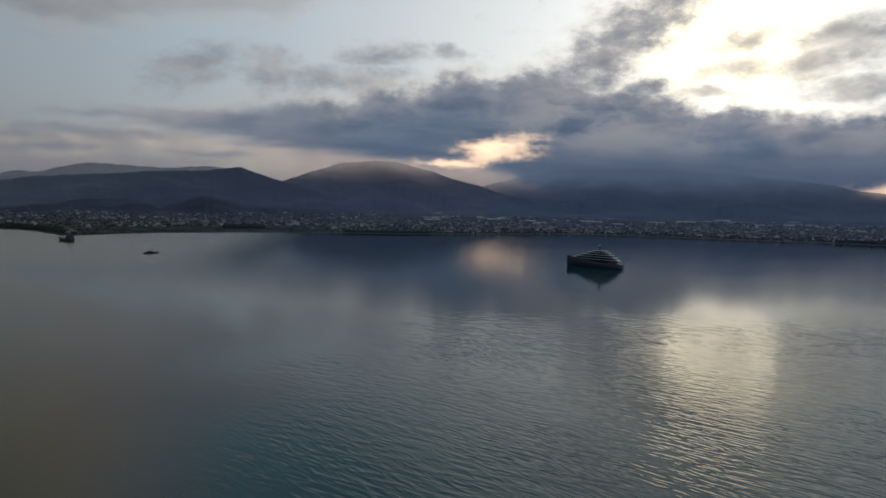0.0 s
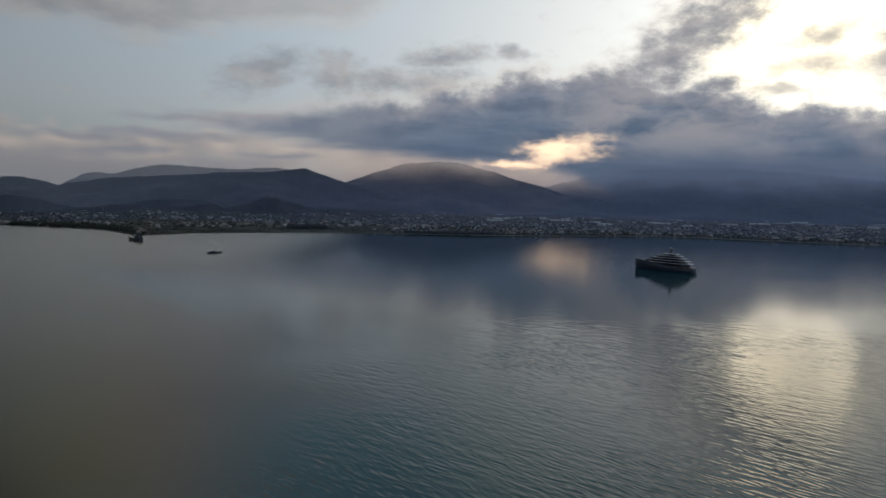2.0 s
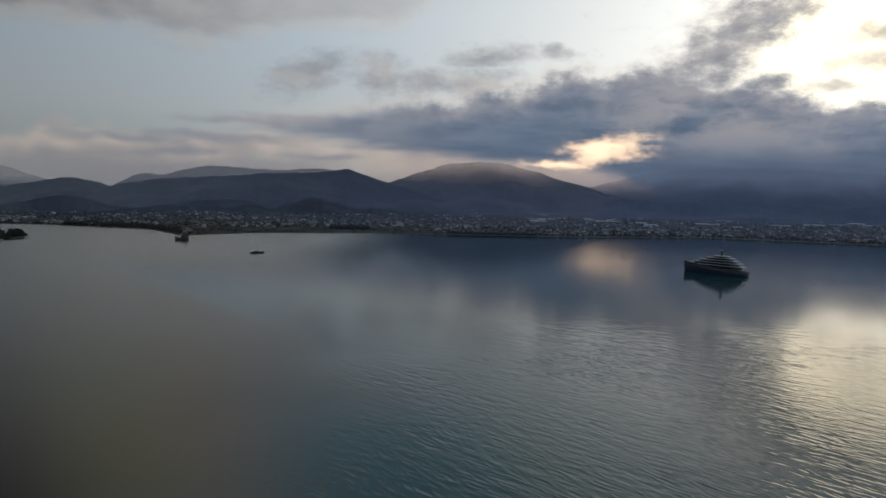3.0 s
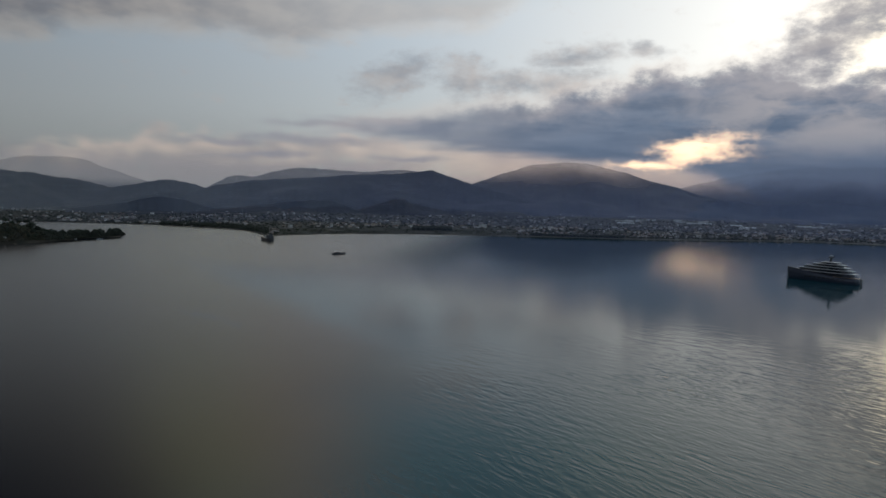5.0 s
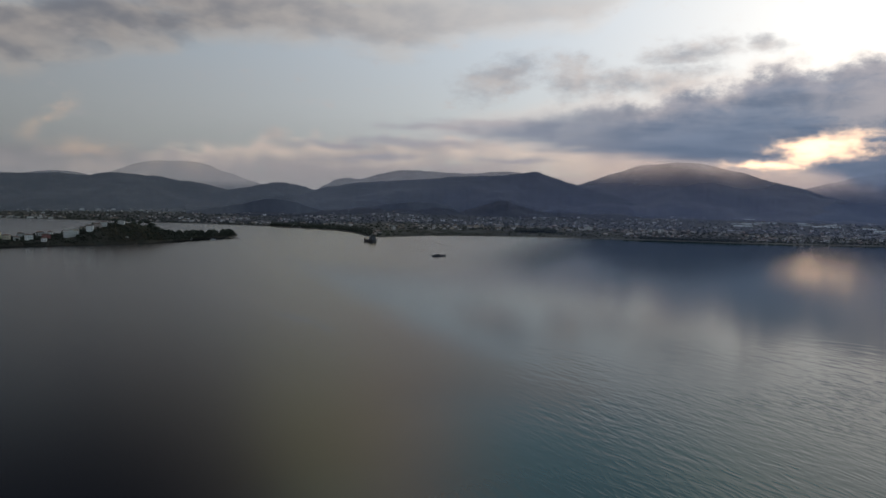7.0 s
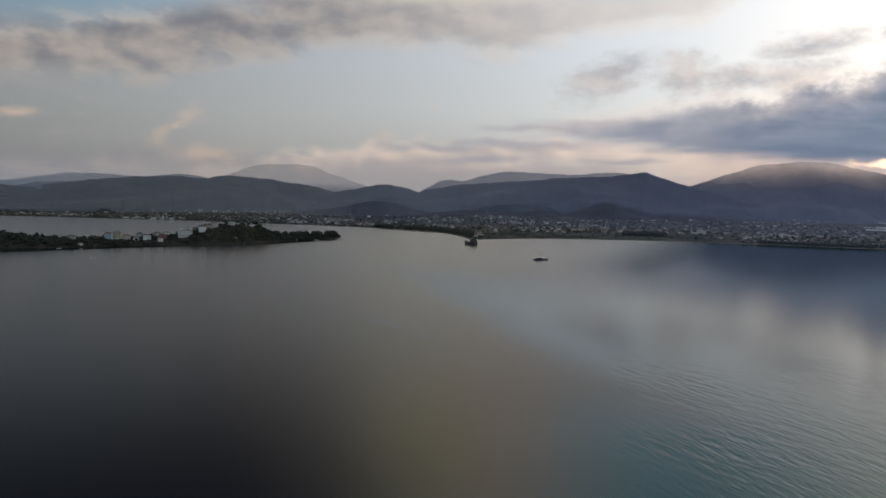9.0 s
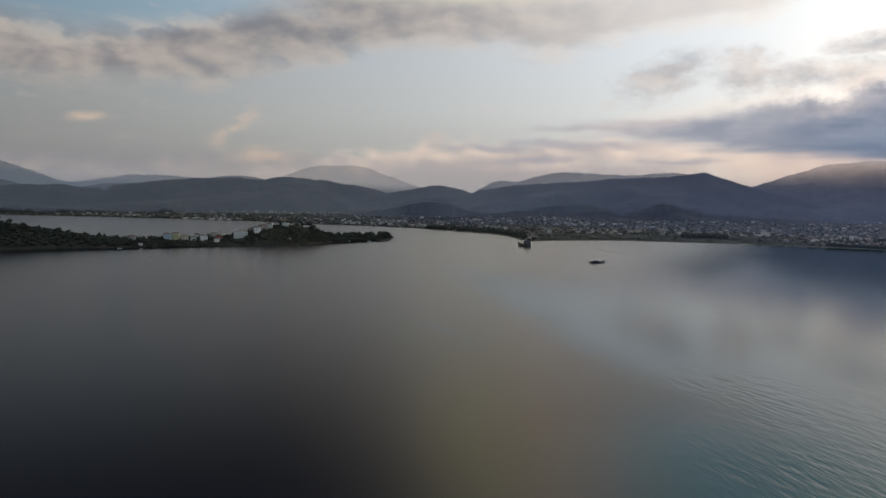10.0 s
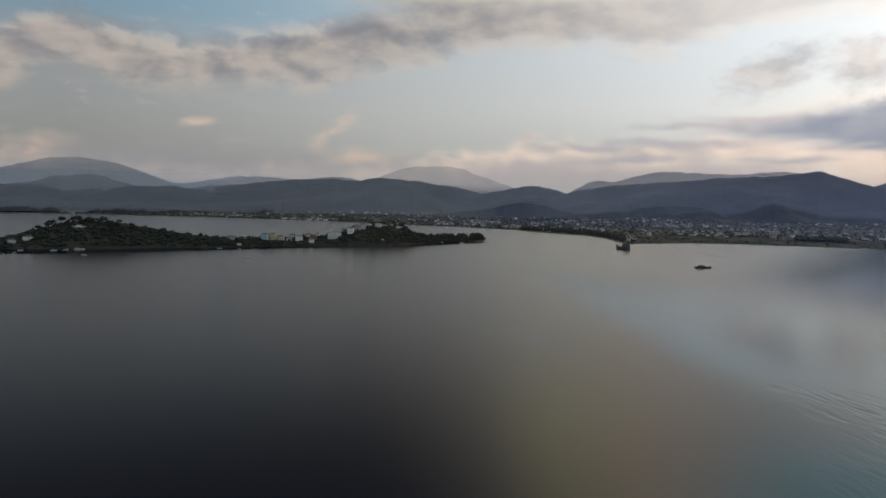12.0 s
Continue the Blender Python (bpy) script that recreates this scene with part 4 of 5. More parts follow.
def motor_boat(m_, length=27.0, label="dark motor boat with a dark cabin lying still", hull_mt="hull"):
    b = thing("motor_boat", label, "boat", m_)
    k = length / 27
    loft_hull("hull", length, 6.4 * k, 2.2 * k, M[hull_mt], b, 0.5, 0.5, "dark painted hull" if hull_mt == "hull" else "white painted hull")
    boat_deck(length * 0.96, 6.0 * k, 2.1 * k, M["teak"], b)
    bm = bmesh.new()
    slab(bm, yacht_outline(-9 * k, 4.5 * k, 2.4 * k, 0.35), 2.1 * k, 4.4 * k, 0.93, -0.3 * k)
    cab = part("cabin", bm, M["cabin" if hull_mt == "hull" else "white"], b, "dark grey cabin" if hull_mt == "hull" else "white cabin")
    bm = bmesh.new()
    slab(bm, yacht_outline(-7.8 * k, 4.4 * k, 2.42 * k, 0.35), 3.0 * k, 3.9 * k, 0.97, -0.2 * k)
    part("window_band", bm, M["glass"], cab, "dark cabin windows")
    bm = bmesh.new()
    slab(bm, yacht_outline(-10 * k, 2.5 * k, 2.6 * k, 0.3), 4.4 * k, 4.65 * k)
    part("roof", bm, M["white"], b)
    for x in (-9.6, 1.5):
        for side in (-1, 1):
            bm = bmesh.new()
            rod(bm, (x * k, side * 2.1 * k, 2.1 * k), (x * k, side * 2.1 * k, 4.4 * k), 0.07 * k, n=6)
            part("roof_post", bm, M["chrome"], b)
    bm = bmesh.new()
    rod(bm, (-3 * k, 0, 4.6 * k), (-3.4 * k, 0, 7.4 * k), 0.09 * k, 0.04 * k)
    part("mast", bm, M["steel"], b)
    bm = bmesh.new()
    for side in (-1, 1):
        rod(bm, (2 * k, side * 2.6 * k, 3.2 * k), (12.8 * k, side * 0.4 * k, 3.9 * k), 0.04 * k, n=5)
        for q in range(4):
            x = 3 + q * 2.8
            w = 2.6 - (x - 2) / 10.8 * 2.2
            rod(bm, (x * k, side * w * k, 2.1 * k), (x * k, side * w * k, (3.2 + (x - 2) / 10.8 * 0.7) * k), 0.03 * k, n=5)
    part("bow_rail", bm, M["chrome"], b)
    return b


motor_boat(pose(-511, 1237, 0, 0, 0, 56))
SMALL = "small white motor boat moored off the wooded islet"
motor_boat(pose(-1203, 579, 0, 0, 0, 40), 9, SMALL, "white")
motor_boat(pose(-1029, 759, 0, 0, 0, 110), 8, SMALL, "white")
motor_boat(pose(-1160, 1322, 0, 0, 0, 60), 15, "white cabin cruiser moored by the islet point", "white")
motor_boat(pose(-1320, 612, 0, 0, 0, 70), 16, "white cabin cruiser at the islet jetty", "white")
motor_boat(pose(-1318, 590, 0, 0, 0, 75), 9, "small boat tied up at the islet jetty", "white")
motor_boat(pose(-1318, 572, 0, 0, 0, 80), 10, "small boat tied up at the islet jetty", "white")
motor_boat(pose(-1232, 822, 0, 0, 0, 70), 8, SMALL, "white")
motor_boat(pose(-1345, 530, 0, 0, 0, 70), 8, SMALL, "white")


def sailing_boat(m_):
    s = thing("sailing_boat", "small sailing boat with bare mast near the islet point", "sailing boat", m_)
    loft_hull("hull", 12, 3.6, 1.2, M["white"], s, 0.35, 0.45, "pale hull")
    boat_deck(11.5, 3.4, 1.15, M["teak"], s)
    bm = bmesh.new()
    slab(bm, yacht_outline(-2.6, 3.0, 1.1, 0.4), 1.15, 1.75, 0.9)
    part("cabin", bm, M["white"], s)
    bm = bmesh.new()
    rod(bm, (0.8, 0, 1.2), (0.8, 0, 16), 0.11, 0.06)
    part("mast", bm, M["steel"], s, "bare aluminium mast")
    bm = bmesh.new()
    rod(bm, (0.8, 0, 2.4), (-4.4, 0, 2.5), 0.09)
    rod(bm, (0.5, 0, 2.65), (-4.2, 0, 2.7), 0.2, 0.14)
    part("boom", bm, M["steel"], s, "boom with furled sail")
    for x in (-5.7, 5.9):
        bm = bmesh.new()
        rod(bm, (x, 0, 1.2), (0.8, 0, 15.8), 0.025, n=4)
        part("stay", bm, M["steel"], s)
    return s


sailing_boat(pose(-1116, 1350, 0, 0, 0, 30))

# ---------- wooded islet ----------
ISLET_EDGE = eased([(250, -1480), (400, -1440), (513, -1394), (663, -1312), (755, -1286), (847, -1253), (973, -1216), (1040, -1176), (1110, -1140), (1170, -1124),
                    (1240, -1138), (1300, -1150), (1390, -1166), (1474, -1184), (1530, -1200)])
ISLET_WIDE = eased([(250, 20), (400, 150), (560, 190), (700, 150), (800, 95), (960, 100), (1080, 120), (1160, 130), (1240, 80), (1300, 45), (1400, 55), (1480, 32), (1530, 4)])
ISLET_TOP = eased([(250, 2), (400, 6), (500, 8), (545, 11), (580, 24), (620, 37), (665, 41), (700, 37), (745, 30), (810, 17), (870, 12), (950, 10), (1010, 11), (1075, 19), (1120, 30), (1160, 36),
                   (1210, 30), (1250, 16), (1300, 7), (1390, 6), (1470, 3), (1530, 0.6)])


def islet_at(y, u):
    """A point of the islet: y along it, u from 0 at the near shore to 1 at the far one."""
    e = ISLET_EDGE(y) + 5 * fractal(y / 35, 1.3) + 2 * fractal(y / 9, 4.4)
    w = ISLET_WIDE(y)
    bell = max(0.0, math.sin(math.pi * u)) ** 0.75
    z = ISLET_TOP(y) * bell + 2.5 * fractal(y / 30, u * 4) * bell
    return Vector((e - w * u, y, -1.0 + min(z + 1.6, 2.2 * 12 * min(u, 1 - u) * 3 + 0.3) if z < 2 else z))


tagged(new("islet", grid(220, 26, lambda u, v: islet_at(250 + 1282 * u, v), M["islet"], "islet")),
       "low wooded islet with dry brown slopes", "island", kind="structure")
tagged(new("beach", grid(700, 5, lambda u, v: (lambda a, d: (-math.sin(radians(a)) * (shore(a) + d), math.cos(radians(a)) * (shore(a) + d), plain_height(d) + 0.12))(-60 + 150 * u, 2 + 20 * v),
                         M["sand"], "beach")), "narrow grey sand beach along the town shore", "beach", kind="structure")

# ---------- trees ----------
rng = random.Random(7)


def crown_mesh(kind, seed):
    """Leaf clumps set round the limbs, with gaps between them."""
    r = random.Random(seed)
    bm = bmesh.new()
    for i in range(46):
        a, q = r.uniform(0, 2 * math.pi), r.random()
        if kind == "round":
            rad, z = 2.6 * math.sqrt(r.random()) * (1 - 0.25 * q), 3.0 + 4.6 * q
            rad *= math.sin(math.pi * min(max(q * 0.85 + 0.12, 0.05), 0.97)) ** 0.6
            s = r.uniform(0.55, 1.15)
        elif kind == "pine":
            rad, z = 4.2 * math.sqrt(r.random()), 7.0 + 3.4 * q * r.uniform(0.5, 1)
            z -= 0.12 * rad * rad * 0.4
            s = r.uniform(0.7, 1.3)
        else:
            rad, z = 0.95 * math.sqrt(r.random()) * (1 - q) ** 0.6, 0.8 + 10.8 * q
            s = r.uniform(0.35, 0.62)
        vs = ball(bm, Vector((rad * math.cos(a), rad * math.sin(a), z)), s, r.uniform(0.6, 0.95), 1)
        for v in vs:
            v.co += Vector((r.uniform(-1, 1), r.uniform(-1, 1), r.uniform(-1, 1))) * s * 0.28
    return bm


def tree(kind, label, m_, seed):
    t = thing({"round": "tree", "pine": "pine_tree", "cypress": "cypress_tree"}[kind], label, "tree", m_, "trees of the islet")
    bm = bmesh.new()
    top = {"round": 5.0, "pine": 8.0, "cypress": 6.0}[kind]
    rod(bm, (0, 0, -1.2), (0.15, 0.1, top), 0.26, 0.10, 7)
    for i in range(5 if kind != "cypress" else 0):
        a = i * 1.3 + seed
        z = top * (0.55 + 0.08 * i)
        rod(bm, (0.1, 0.05, z), (math.cos(a) * 1.9, math.sin(a) * 1.9, z + 1.5), 0.09, 0.04, 5)
    part("trunk", bm, M["bark"], t)
    part("crown", crown_mesh(kind, seed), M["leaf"], t)
    return t


ROUND = "dark green broadleaf tree on the islet slope"
PINE = "dark spreading pine on the islet ridge"
CYP = "tall slim dark cypress between the islet houses"
TREES = [tree("round", ROUND, pose(*islet_at(700, 0.3)), 3), tree("round", ROUND, pose(*islet_at(712, 0.3)), 11),
         tree("pine", PINE, pose(*islet_at(640, 0.42)), 5), tree("pine", PINE, pose(*islet_at(655, 0.45)), 17)]
CYPRESS = tree("cypress", CYP, pose(-1397, 606, islet_at(606, 0.4).z), 21)
for x, y in ((-1245, 1020), (-1214, 1088), (-1216, 1083)):
    c = copy_thing(CYPRESS, pose(x, y, islet_at(y, 0.45).z) @ pose(0, 0, 0, 0, 0, 70 + y))
    c.scale = (1.15, 1.15, 1.0)

HOUSE_SPOTS = [(-1425, 538), (-1413, 561), (-1386, 635), (-1281, 872), (-1268, 938), (-1266, 956), (-1259, 970), (-1251, 984), (-1237, 998), (-1223, 1023),
               (-1251, 1031), (-1203, 1060), (-1214, 1077), (-1197, 1097), (-1201, 1118), (-1203, 1133),
               (-1284, 958), (-1268, 1004), (-1252, 1052), (-1240, 1078), (-1226, 1104), (-1212, 1010), (-1294, 905), (-1190, 1164)]


def free(x, y, gap):
    """No house stands here, nor between here and the open bay."""
    return all(not (abs(y - hy) < gap and x > hx - 6) or x < hx - gap for hx, hy in HOUSE_SPOTS)


placed = 0
while placed < 330:
    y = rng.uniform(430, 1515)
    u = rng.betavariate(1.3, 2.2) if rng.random() < 0.8 else rng.uniform(0.03, 0.95)
    if placed % 4 == 0:                       # more on the two crests and the far point
        y, u = rng.choice((rng.uniform(1070, 1250), rng.uniform(575, 690), rng.uniform(1290, 1500), rng.uniform(1205, 1300))), rng.uniform(0.3, 0.65)
    p = islet_at(y, max(u, 0.05))
    if p.z < 0.6 or not free(p.x, p.y, 9):
        continue
    if 1110 < y < 1215 and u < 0.45 and rng.random() < 0.75:      # the bare brown slope
        continue
    high = p.z > 22
    src = TREES[rng.choice((2, 3)) if high and rng.random() < 0.5 else rng.choice((0, 1))]
    k = rng.uniform(0.75, 1.25) * (1.6 if y > 1310 else 1.3 if y > 1200 else 1.25 if 590 < y < 680 and u > 0.35 else 1.15 if 1150 < y < 1240 else 1.0)
    t_ = copy_thing(src, pose(p.x, p.y, p.z - 0.2, rng.uniform(-4, 4), rng.uniform(-4, 4), rng.uniform(0, 360)))
    t_.scale = (k, k, k * rng.uniform(0.85, 1.1))
    placed += 1


def joined(name, base, spots, mt, label, category, smooth=False):
    """One joined mesh of many small repeats: base verts and faces, placed by x, y, z, size, height, turn."""
    bv, bf = np.array(base[0], float), np.array(base[1], int)
    sp = np.array(spots, float)
    c, s = np.cos(sp[:, 5]), np.sin(sp[:, 5])
    jig = np.random.default_rng(5).normal(0, 0.10, (len(sp), len(bv), 3))
    v = (bv[None] + jig * (1 if smooth else 0)) * sp[:, 3:5][:, [0, 0, 1]][:, None, :]
    x = v[..., 0] * c[:, None] - v[..., 1] * s[:, None] + sp[:, 0:1]
    y = v[..., 0] * s[:, None] + v[..., 1] * c[:, None] + sp[:, 1:2]
    verts = np.stack([x, y, v[..., 2] + sp[:, 2:3]], -1).reshape(-1, 3)
    faces = (bf[None] + (np.arange(len(sp)) * len(bv))[:, None, None]).reshape(-1, bf.shape[1])
    me = bpy.data.meshes.new(name)
    me.vertices.add(len(verts)), me.loops.add(faces.size), me.polygons.add(len(faces))
    me.vertices.foreach_set("co", verts.ravel())
    me.loops.foreach_set("vertex_index", faces.ravel())
    me.polygons.foreach_set("loop_start", np.arange(0, faces.size, bf.shape[1]))
    me.update(calc_edges=True)
    me.materials.append(mt)
    return tagged(new(name, me), label, category, kind="stuff")


def clump_base(lumps, seed):
    r = random.Random(seed)
    bm = bmesh.new()
    for _ in range(lumps):
        ball(bm, (r.uniform(-0.55, 0.55), r.uniform(-0.55, 0.55), r.uniform(0.25, 0.8)), r.uniform(0.28, 0.5), 0.85, 1)
    bm.verts.ensure_lookup_table()
    for i, v in enumerate(bm.verts):
        v.index = i
    out = ([tuple(v.co) for v in bm.verts], [[v.index for v in f.verts] for f in bm.faces])
    bm.free()
    return out


M["scrub"] = islands_of(material("mixed_scrub_foliage", (0.014, 0.018, 0.014), (0.027, 0.030, 0.021), 0.95, 1 / 30, 6.0), 0.7, 1.3)
M["brush"] = islands_of(material("dry_brown_brush", (0.055, 0.042, 0.026), (0.030, 0.034, 0.018), 0.95, 1 / 22, 6.0), 0.6, 1.4)
bush, dry = [], []
while len(bush) < 10500:
    y, u = rng.uniform(330, 1520), rng.uniform(0.02, 0.97)
    if len(dry) < 1300:
        y, u = rng.uniform(1105, 1225), rng.uniform(0.02, 0.5)
    p = islet_at(y, u)
    if p.z < 0.4 or any(abs(p.x - hx) < 9 and abs(p.y - hy) < 9 for hx, hy in HOUSE_SPOTS):
        continue
    bare = 1105 < y < 1225 and u < 0.5
    k = rng.uniform(1.4, 3.4) if bare else rng.choice((rng.uniform(1.5, 3.2), rng.uniform(2.5, 5.0)))
    if not free(p.x, p.y, 5.5):
        k *= 0.6
    (dry if bare and rng.random() < 0.8 else bush).append((p.x, p.y, p.z - 0.4, k, k * rng.uniform(0.8, 1.3), rng.uniform(0, 6.3)))
joined("scrub", clump_base(4, 1), bush, M["scrub"], "dense dark green scrub and low trees over the islet", "bushes", True)
joined("dry_brush", clump_base(3, 2), dry, M["brush"], "dry brown brush on the bare islet slope", "bushes", True)

# ---------- houses ----------
WALLS = {
    "white_wall": (0.58, 0.575, 0.56), "cream_wall": (0.40, 0.355, 0.28), "yellow_wall": (0.42, 0.385, 0.24), "blue_wall": (0.30, 0.38, 0.43),
    "red_wall": (0.24, 0.07, 0.06), "pink_wall": (0.38, 0.31, 0.28), "grey_wall": (0.30, 0.30, 0.29),
}
for k_, tone_ in WALLS.items():
    M[k_] = material(k_ + "_render", tone_, tuple(c * 0.78 for c in tone_), 0.85, 1 / 5, 7.0, by_object=0.22)
# darker versions of the wall tones for the shore town
for k_, tone_ in (("dim_white_wall", (0.40, 0.39, 0.375)), ("dim_cream_wall", (0.34, 0.30, 0.245)), ("dim_pink_wall", (0.25, 0.205, 0.185)), ("dim_grey_wall", (0.20, 0.20, 0.195))):
    M[k_] = material(k_ + "_render", tone_, tuple(c * 0.7 for c in tone_), 0.9, 1 / 6, 7.0, by_object=0.35)
M["tiles"] = material("weathered_roof_tiles", (0.115, 0.066, 0.052), (0.08, 0.055, 0.046), 0.85, 1 / 3, 8.0, by_object=0.35)
M["flat_roof"] = material("pale_flat_roofing", (0.36, 0.36, 0.35), (0.25, 0.25, 0.25), 0.9, 1 / 5, 7.0, by_object=0.3)
M["frame"] = material("white_window_frame", (0.6, 0.6, 0.58), None, 0.5, 1.0)


def house(m_, w, d, floors, wall, label, group, roof="hip", windows=True, balcony=False):
    """A house of w by d metres whose front looks along -y."""
    h = thing("house", label, "house", m_, group)
    z1 = 3.0 * floors
    bm = bmesh.new()
    box(bm, -w / 2, w / 2, -d / 2, d / 2, -4.0, z1)
    wl = part("wall", bm, M[wall], h)
    bm = bmesh.new()
    if roof == "flat":
        box(bm, -w / 2 - 0.25, w / 2 + 0.25, -d / 2 - 0.25, d / 2 + 0.25, z1, z1 + 0.35)
        box(bm, -w / 6, w / 6, -d / 6, d / 6, z1 + 0.35, z1 + 2.2, 0.98)
        part("roof", bm, M["flat_roof"], h, "pale flat roof with a stair head")
    else:
        e, top = 0.6, z1 + min(w, d) * 0.24
        ridge = max(w - d, 0) / 2 if roof == "hip" else w / 2 + e
        lo = [bm.verts.new(p) for p in ((-w / 2 - e, -d / 2 - e, z1), (w / 2 + e, -d / 2 - e, z1), (w / 2 + e, d / 2 + e, z1), (-w / 2 - e, d / 2 + e, z1))]
        hi = [bm.verts.new((-ridge - 0.05, 0, top)), bm.verts.new((ridge + 0.05, 0, top))]
        for f in ((lo[0], lo[1], hi[1], hi[0]), (lo[2], lo[3], hi[0], hi[1]), (lo[1], lo[2], hi[1]), (lo[3], lo[0], hi[0]), lo[::-1]):
            bm.faces.new(f)
        rf = part("roof", bm, M["tiles"], h, "weathered red tile roof")
        if windows:
            bm = bmesh.new()
            box(bm, w * 0.2, w * 0.2 + 0.8, 0.6, 1.4, z1 + 0.5, top + 0.7)
            part("chimney", bm, M[wall], rf)
    if windows:
        for f in range(floors):
            n = max(2, int(w / 3.2))
            for i in range(n):
                x = -w / 2 + (i + 0.5) * w / n
                bm = bmesh.new()
                box(bm, x - 0.65, x + 0.65, -d / 2 - 0.08, -d / 2 + 0.02, f * 3 + 0.95, f * 3 + 2.25)
                win = part("window", bm, M["frame"], h)
                bm = bmesh.new()
                box(bm, x - 0.52, x + 0.52, -d / 2 - 0.11, -d / 2 - 0.05, f * 3 + 1.08, f * 3 + 2.12)
                part("pane", bm, M["glass"], win, "dark window pane")
            if balcony and f:
                bm = bmesh.new()
                box(bm, -w / 2, w / 2, -d / 2 - 1.4, -d / 2 - 0.12, f * 3 - 0.2, f * 3)
                box(bm, -w / 2, w / 2, -d / 2 - 1.4, -d / 2 - 1.3, f * 3, f * 3 + 0.9)
                part("balcony", bm, M[wall], h)
    return h


ISLE = "houses of the islet"
FRONT = 50.0        # the houses look towards the open bay
ROWS = [("white_wall", 14, 9, 2, "hip", "white two-storey house with red tile roof among trees"), ("white_wall", 15, 9, 2, "hip", "white two-storey house with red tile roof among trees"),
        ("white_wall", 24, 10, 2, "flat", "long white villa on the islet hilltop among pines"), ("grey_wall", 15, 9, 2, "hip", "pale grey house half hidden by trees"),
        ("blue_wall", 13, 11, 4, "hip", "tall pale blue four-storey house by the shore"), ("yellow_wall", 13, 11, 4, "hip", "tall yellow four-storey house by the shore"),
        ("cream_wall", 12, 9, 3, "hip", "cream three-storey house by the shore"), ("white_wall", 11, 9, 2, "hip", "white house with red tile roof by the shore"),
        ("white_wall", 13, 9, 3, "hip", "white gabled house with red tile roof by the shore"), ("red_wall", 14, 9, 3, "hip", "dark red three-storey house by the shore"),
        ("grey_wall", 13, 9, 3, "hip", "grey house behind the red one"), ("white_wall", 26, 10, 3, "flat", "long white three-storey hotel with balconies"),
        ("cream_wall", 14, 9, 3, "flat", "cream flat-roofed house behind the hotel"), ("white_wall", 12, 9, 3, "hip", "white house stepping up the slope"),
        ("pink_wall", 13, 9, 3, "hip", "pinkish house stepping up the slope"), ("white_wall", 14, 9, 3, "hip", "white house at the top of the slope"),
        ("cream_wall", 11, 9, 3, "hip", "cream house in the second row on the islet"), ("grey_wall", 12, 9, 3, "hip", "grey house in the second row on the islet"),
        ("white_wall", 11, 8, 3, "hip", "white house in the second row on the islet"), ("pink_wall", 12, 9, 3, "flat", "pinkish flat-roofed house in the second row"),
        ("cream_wall", 10, 8, 3, "hip", "cream house below the islet hill"), ("white_wall", 9, 7, 2, "gable", "small white gabled house close to the water"),
        ("white_wall", 10, 8, 2, "hip", "small white house among the islet trees"), ("white_wall", 15, 9, 2, "flat", "white flat-roofed villa on the second hilltop")]
for (hx, hy), (wall, w, d, fl, rf, lab) in zip(HOUSE_SPOTS, ROWS):
    z = islet_at(hy, min(0.9, max(0.1, (ISLET_EDGE(hy) - hx) / max(ISLET_WIDE(hy), 1)))).z
    house(pose(hx, hy, z - (5 if "islet hilltop" in lab else 0.2), 0, 0, FRONT + rng.uniform(-14, 14)), w, d, fl, wall, lab, ISLE, rf, True, "balcon" in lab)
for x, y in ((-1252, 873), (-1146, 1138), (-1170, 1088)):
    house(pose(x, y, max(islet_at(y, 0.07).z, 0.9), 0, 0, FRONT + rng.uniform(-10, 10)), 8, 5, 1, "white_wall", "small white boathouse at the water's edge", ISLE, "gable", True)


def jetty(m_, length, label):
    j = thing("jetty", label, "jetty", m_)
    bm = bmesh.new()
    box(bm, -1.4, 1.4, -length, 0, 0.75, 0.95)
    part("deck", bm, M["teak"], j, "grey plank deck")
    for i in range(int(length / 5) + 1):
        for s in (-1, 1):
            bm = bmesh.new()
            rod(bm, (s * 1.3, -length + 0.3 + i * 5, -2.0), (s * 1.3, -length + 0.3 + i * 5, 1.4), 0.14, n=7)
            part("pile", bm, M["bark"], j)
    return j


jetty(pose(-1338, 600, 0, 0, 0, 62), 26, "wooden jetty below the islet villa")
jetty(pose(-1196, 1040, 0, 0, 0, 62), 20, "wooden jetty in front of the islet hotel")
jetty(pose(-1140, 1150, 0, 0, 0, 70), 16, "short wooden jetty under the bare slope")

# ---------- the town on the plain ----------
TOWN = "houses of the shore town"


def plain_at(az_, d):
    r = shore(az_) + d
    return Vector((-math.sin(radians(az_)) * r, math.cos(radians(az_)) * r, plain_height(d)))


PROTO = []
for i, (w, d, fl, wall, rf, lab) in enumerate((
        (15, 10, 2, "dim_white_wall", "hip", "white house with red tile roof in the shore town"), (18, 11, 3, "dim_cream_wall", "hip", "cream apartment house with tile roof in the shore town"),
        (22, 12, 4, "dim_white_wall", "flat", "white flat-roofed apartment block in the shore town"), (13, 9, 2, "dim_pink_wall", "hip", "pinkish house with tile roof in the shore town"),
        (17, 11, 3, "dim_grey_wall", "flat", "grey flat-roofed house in the shore town"), (14, 10, 2, "dim_cream_wall", "gable", "cream gabled house in the shore town"),
        (34, 13, 4, "dim_white_wall", "flat", "long white hotel block near the beach"))):
    az_ = 22 - i * 1.7
    PROTO.append(house(Matrix.Translation(plain_at(az_, 430)) @ pose(0, 0, 0, 0, 0, az_ + 10 * i), w, d, fl, wall, lab, TOWN, rf, False))


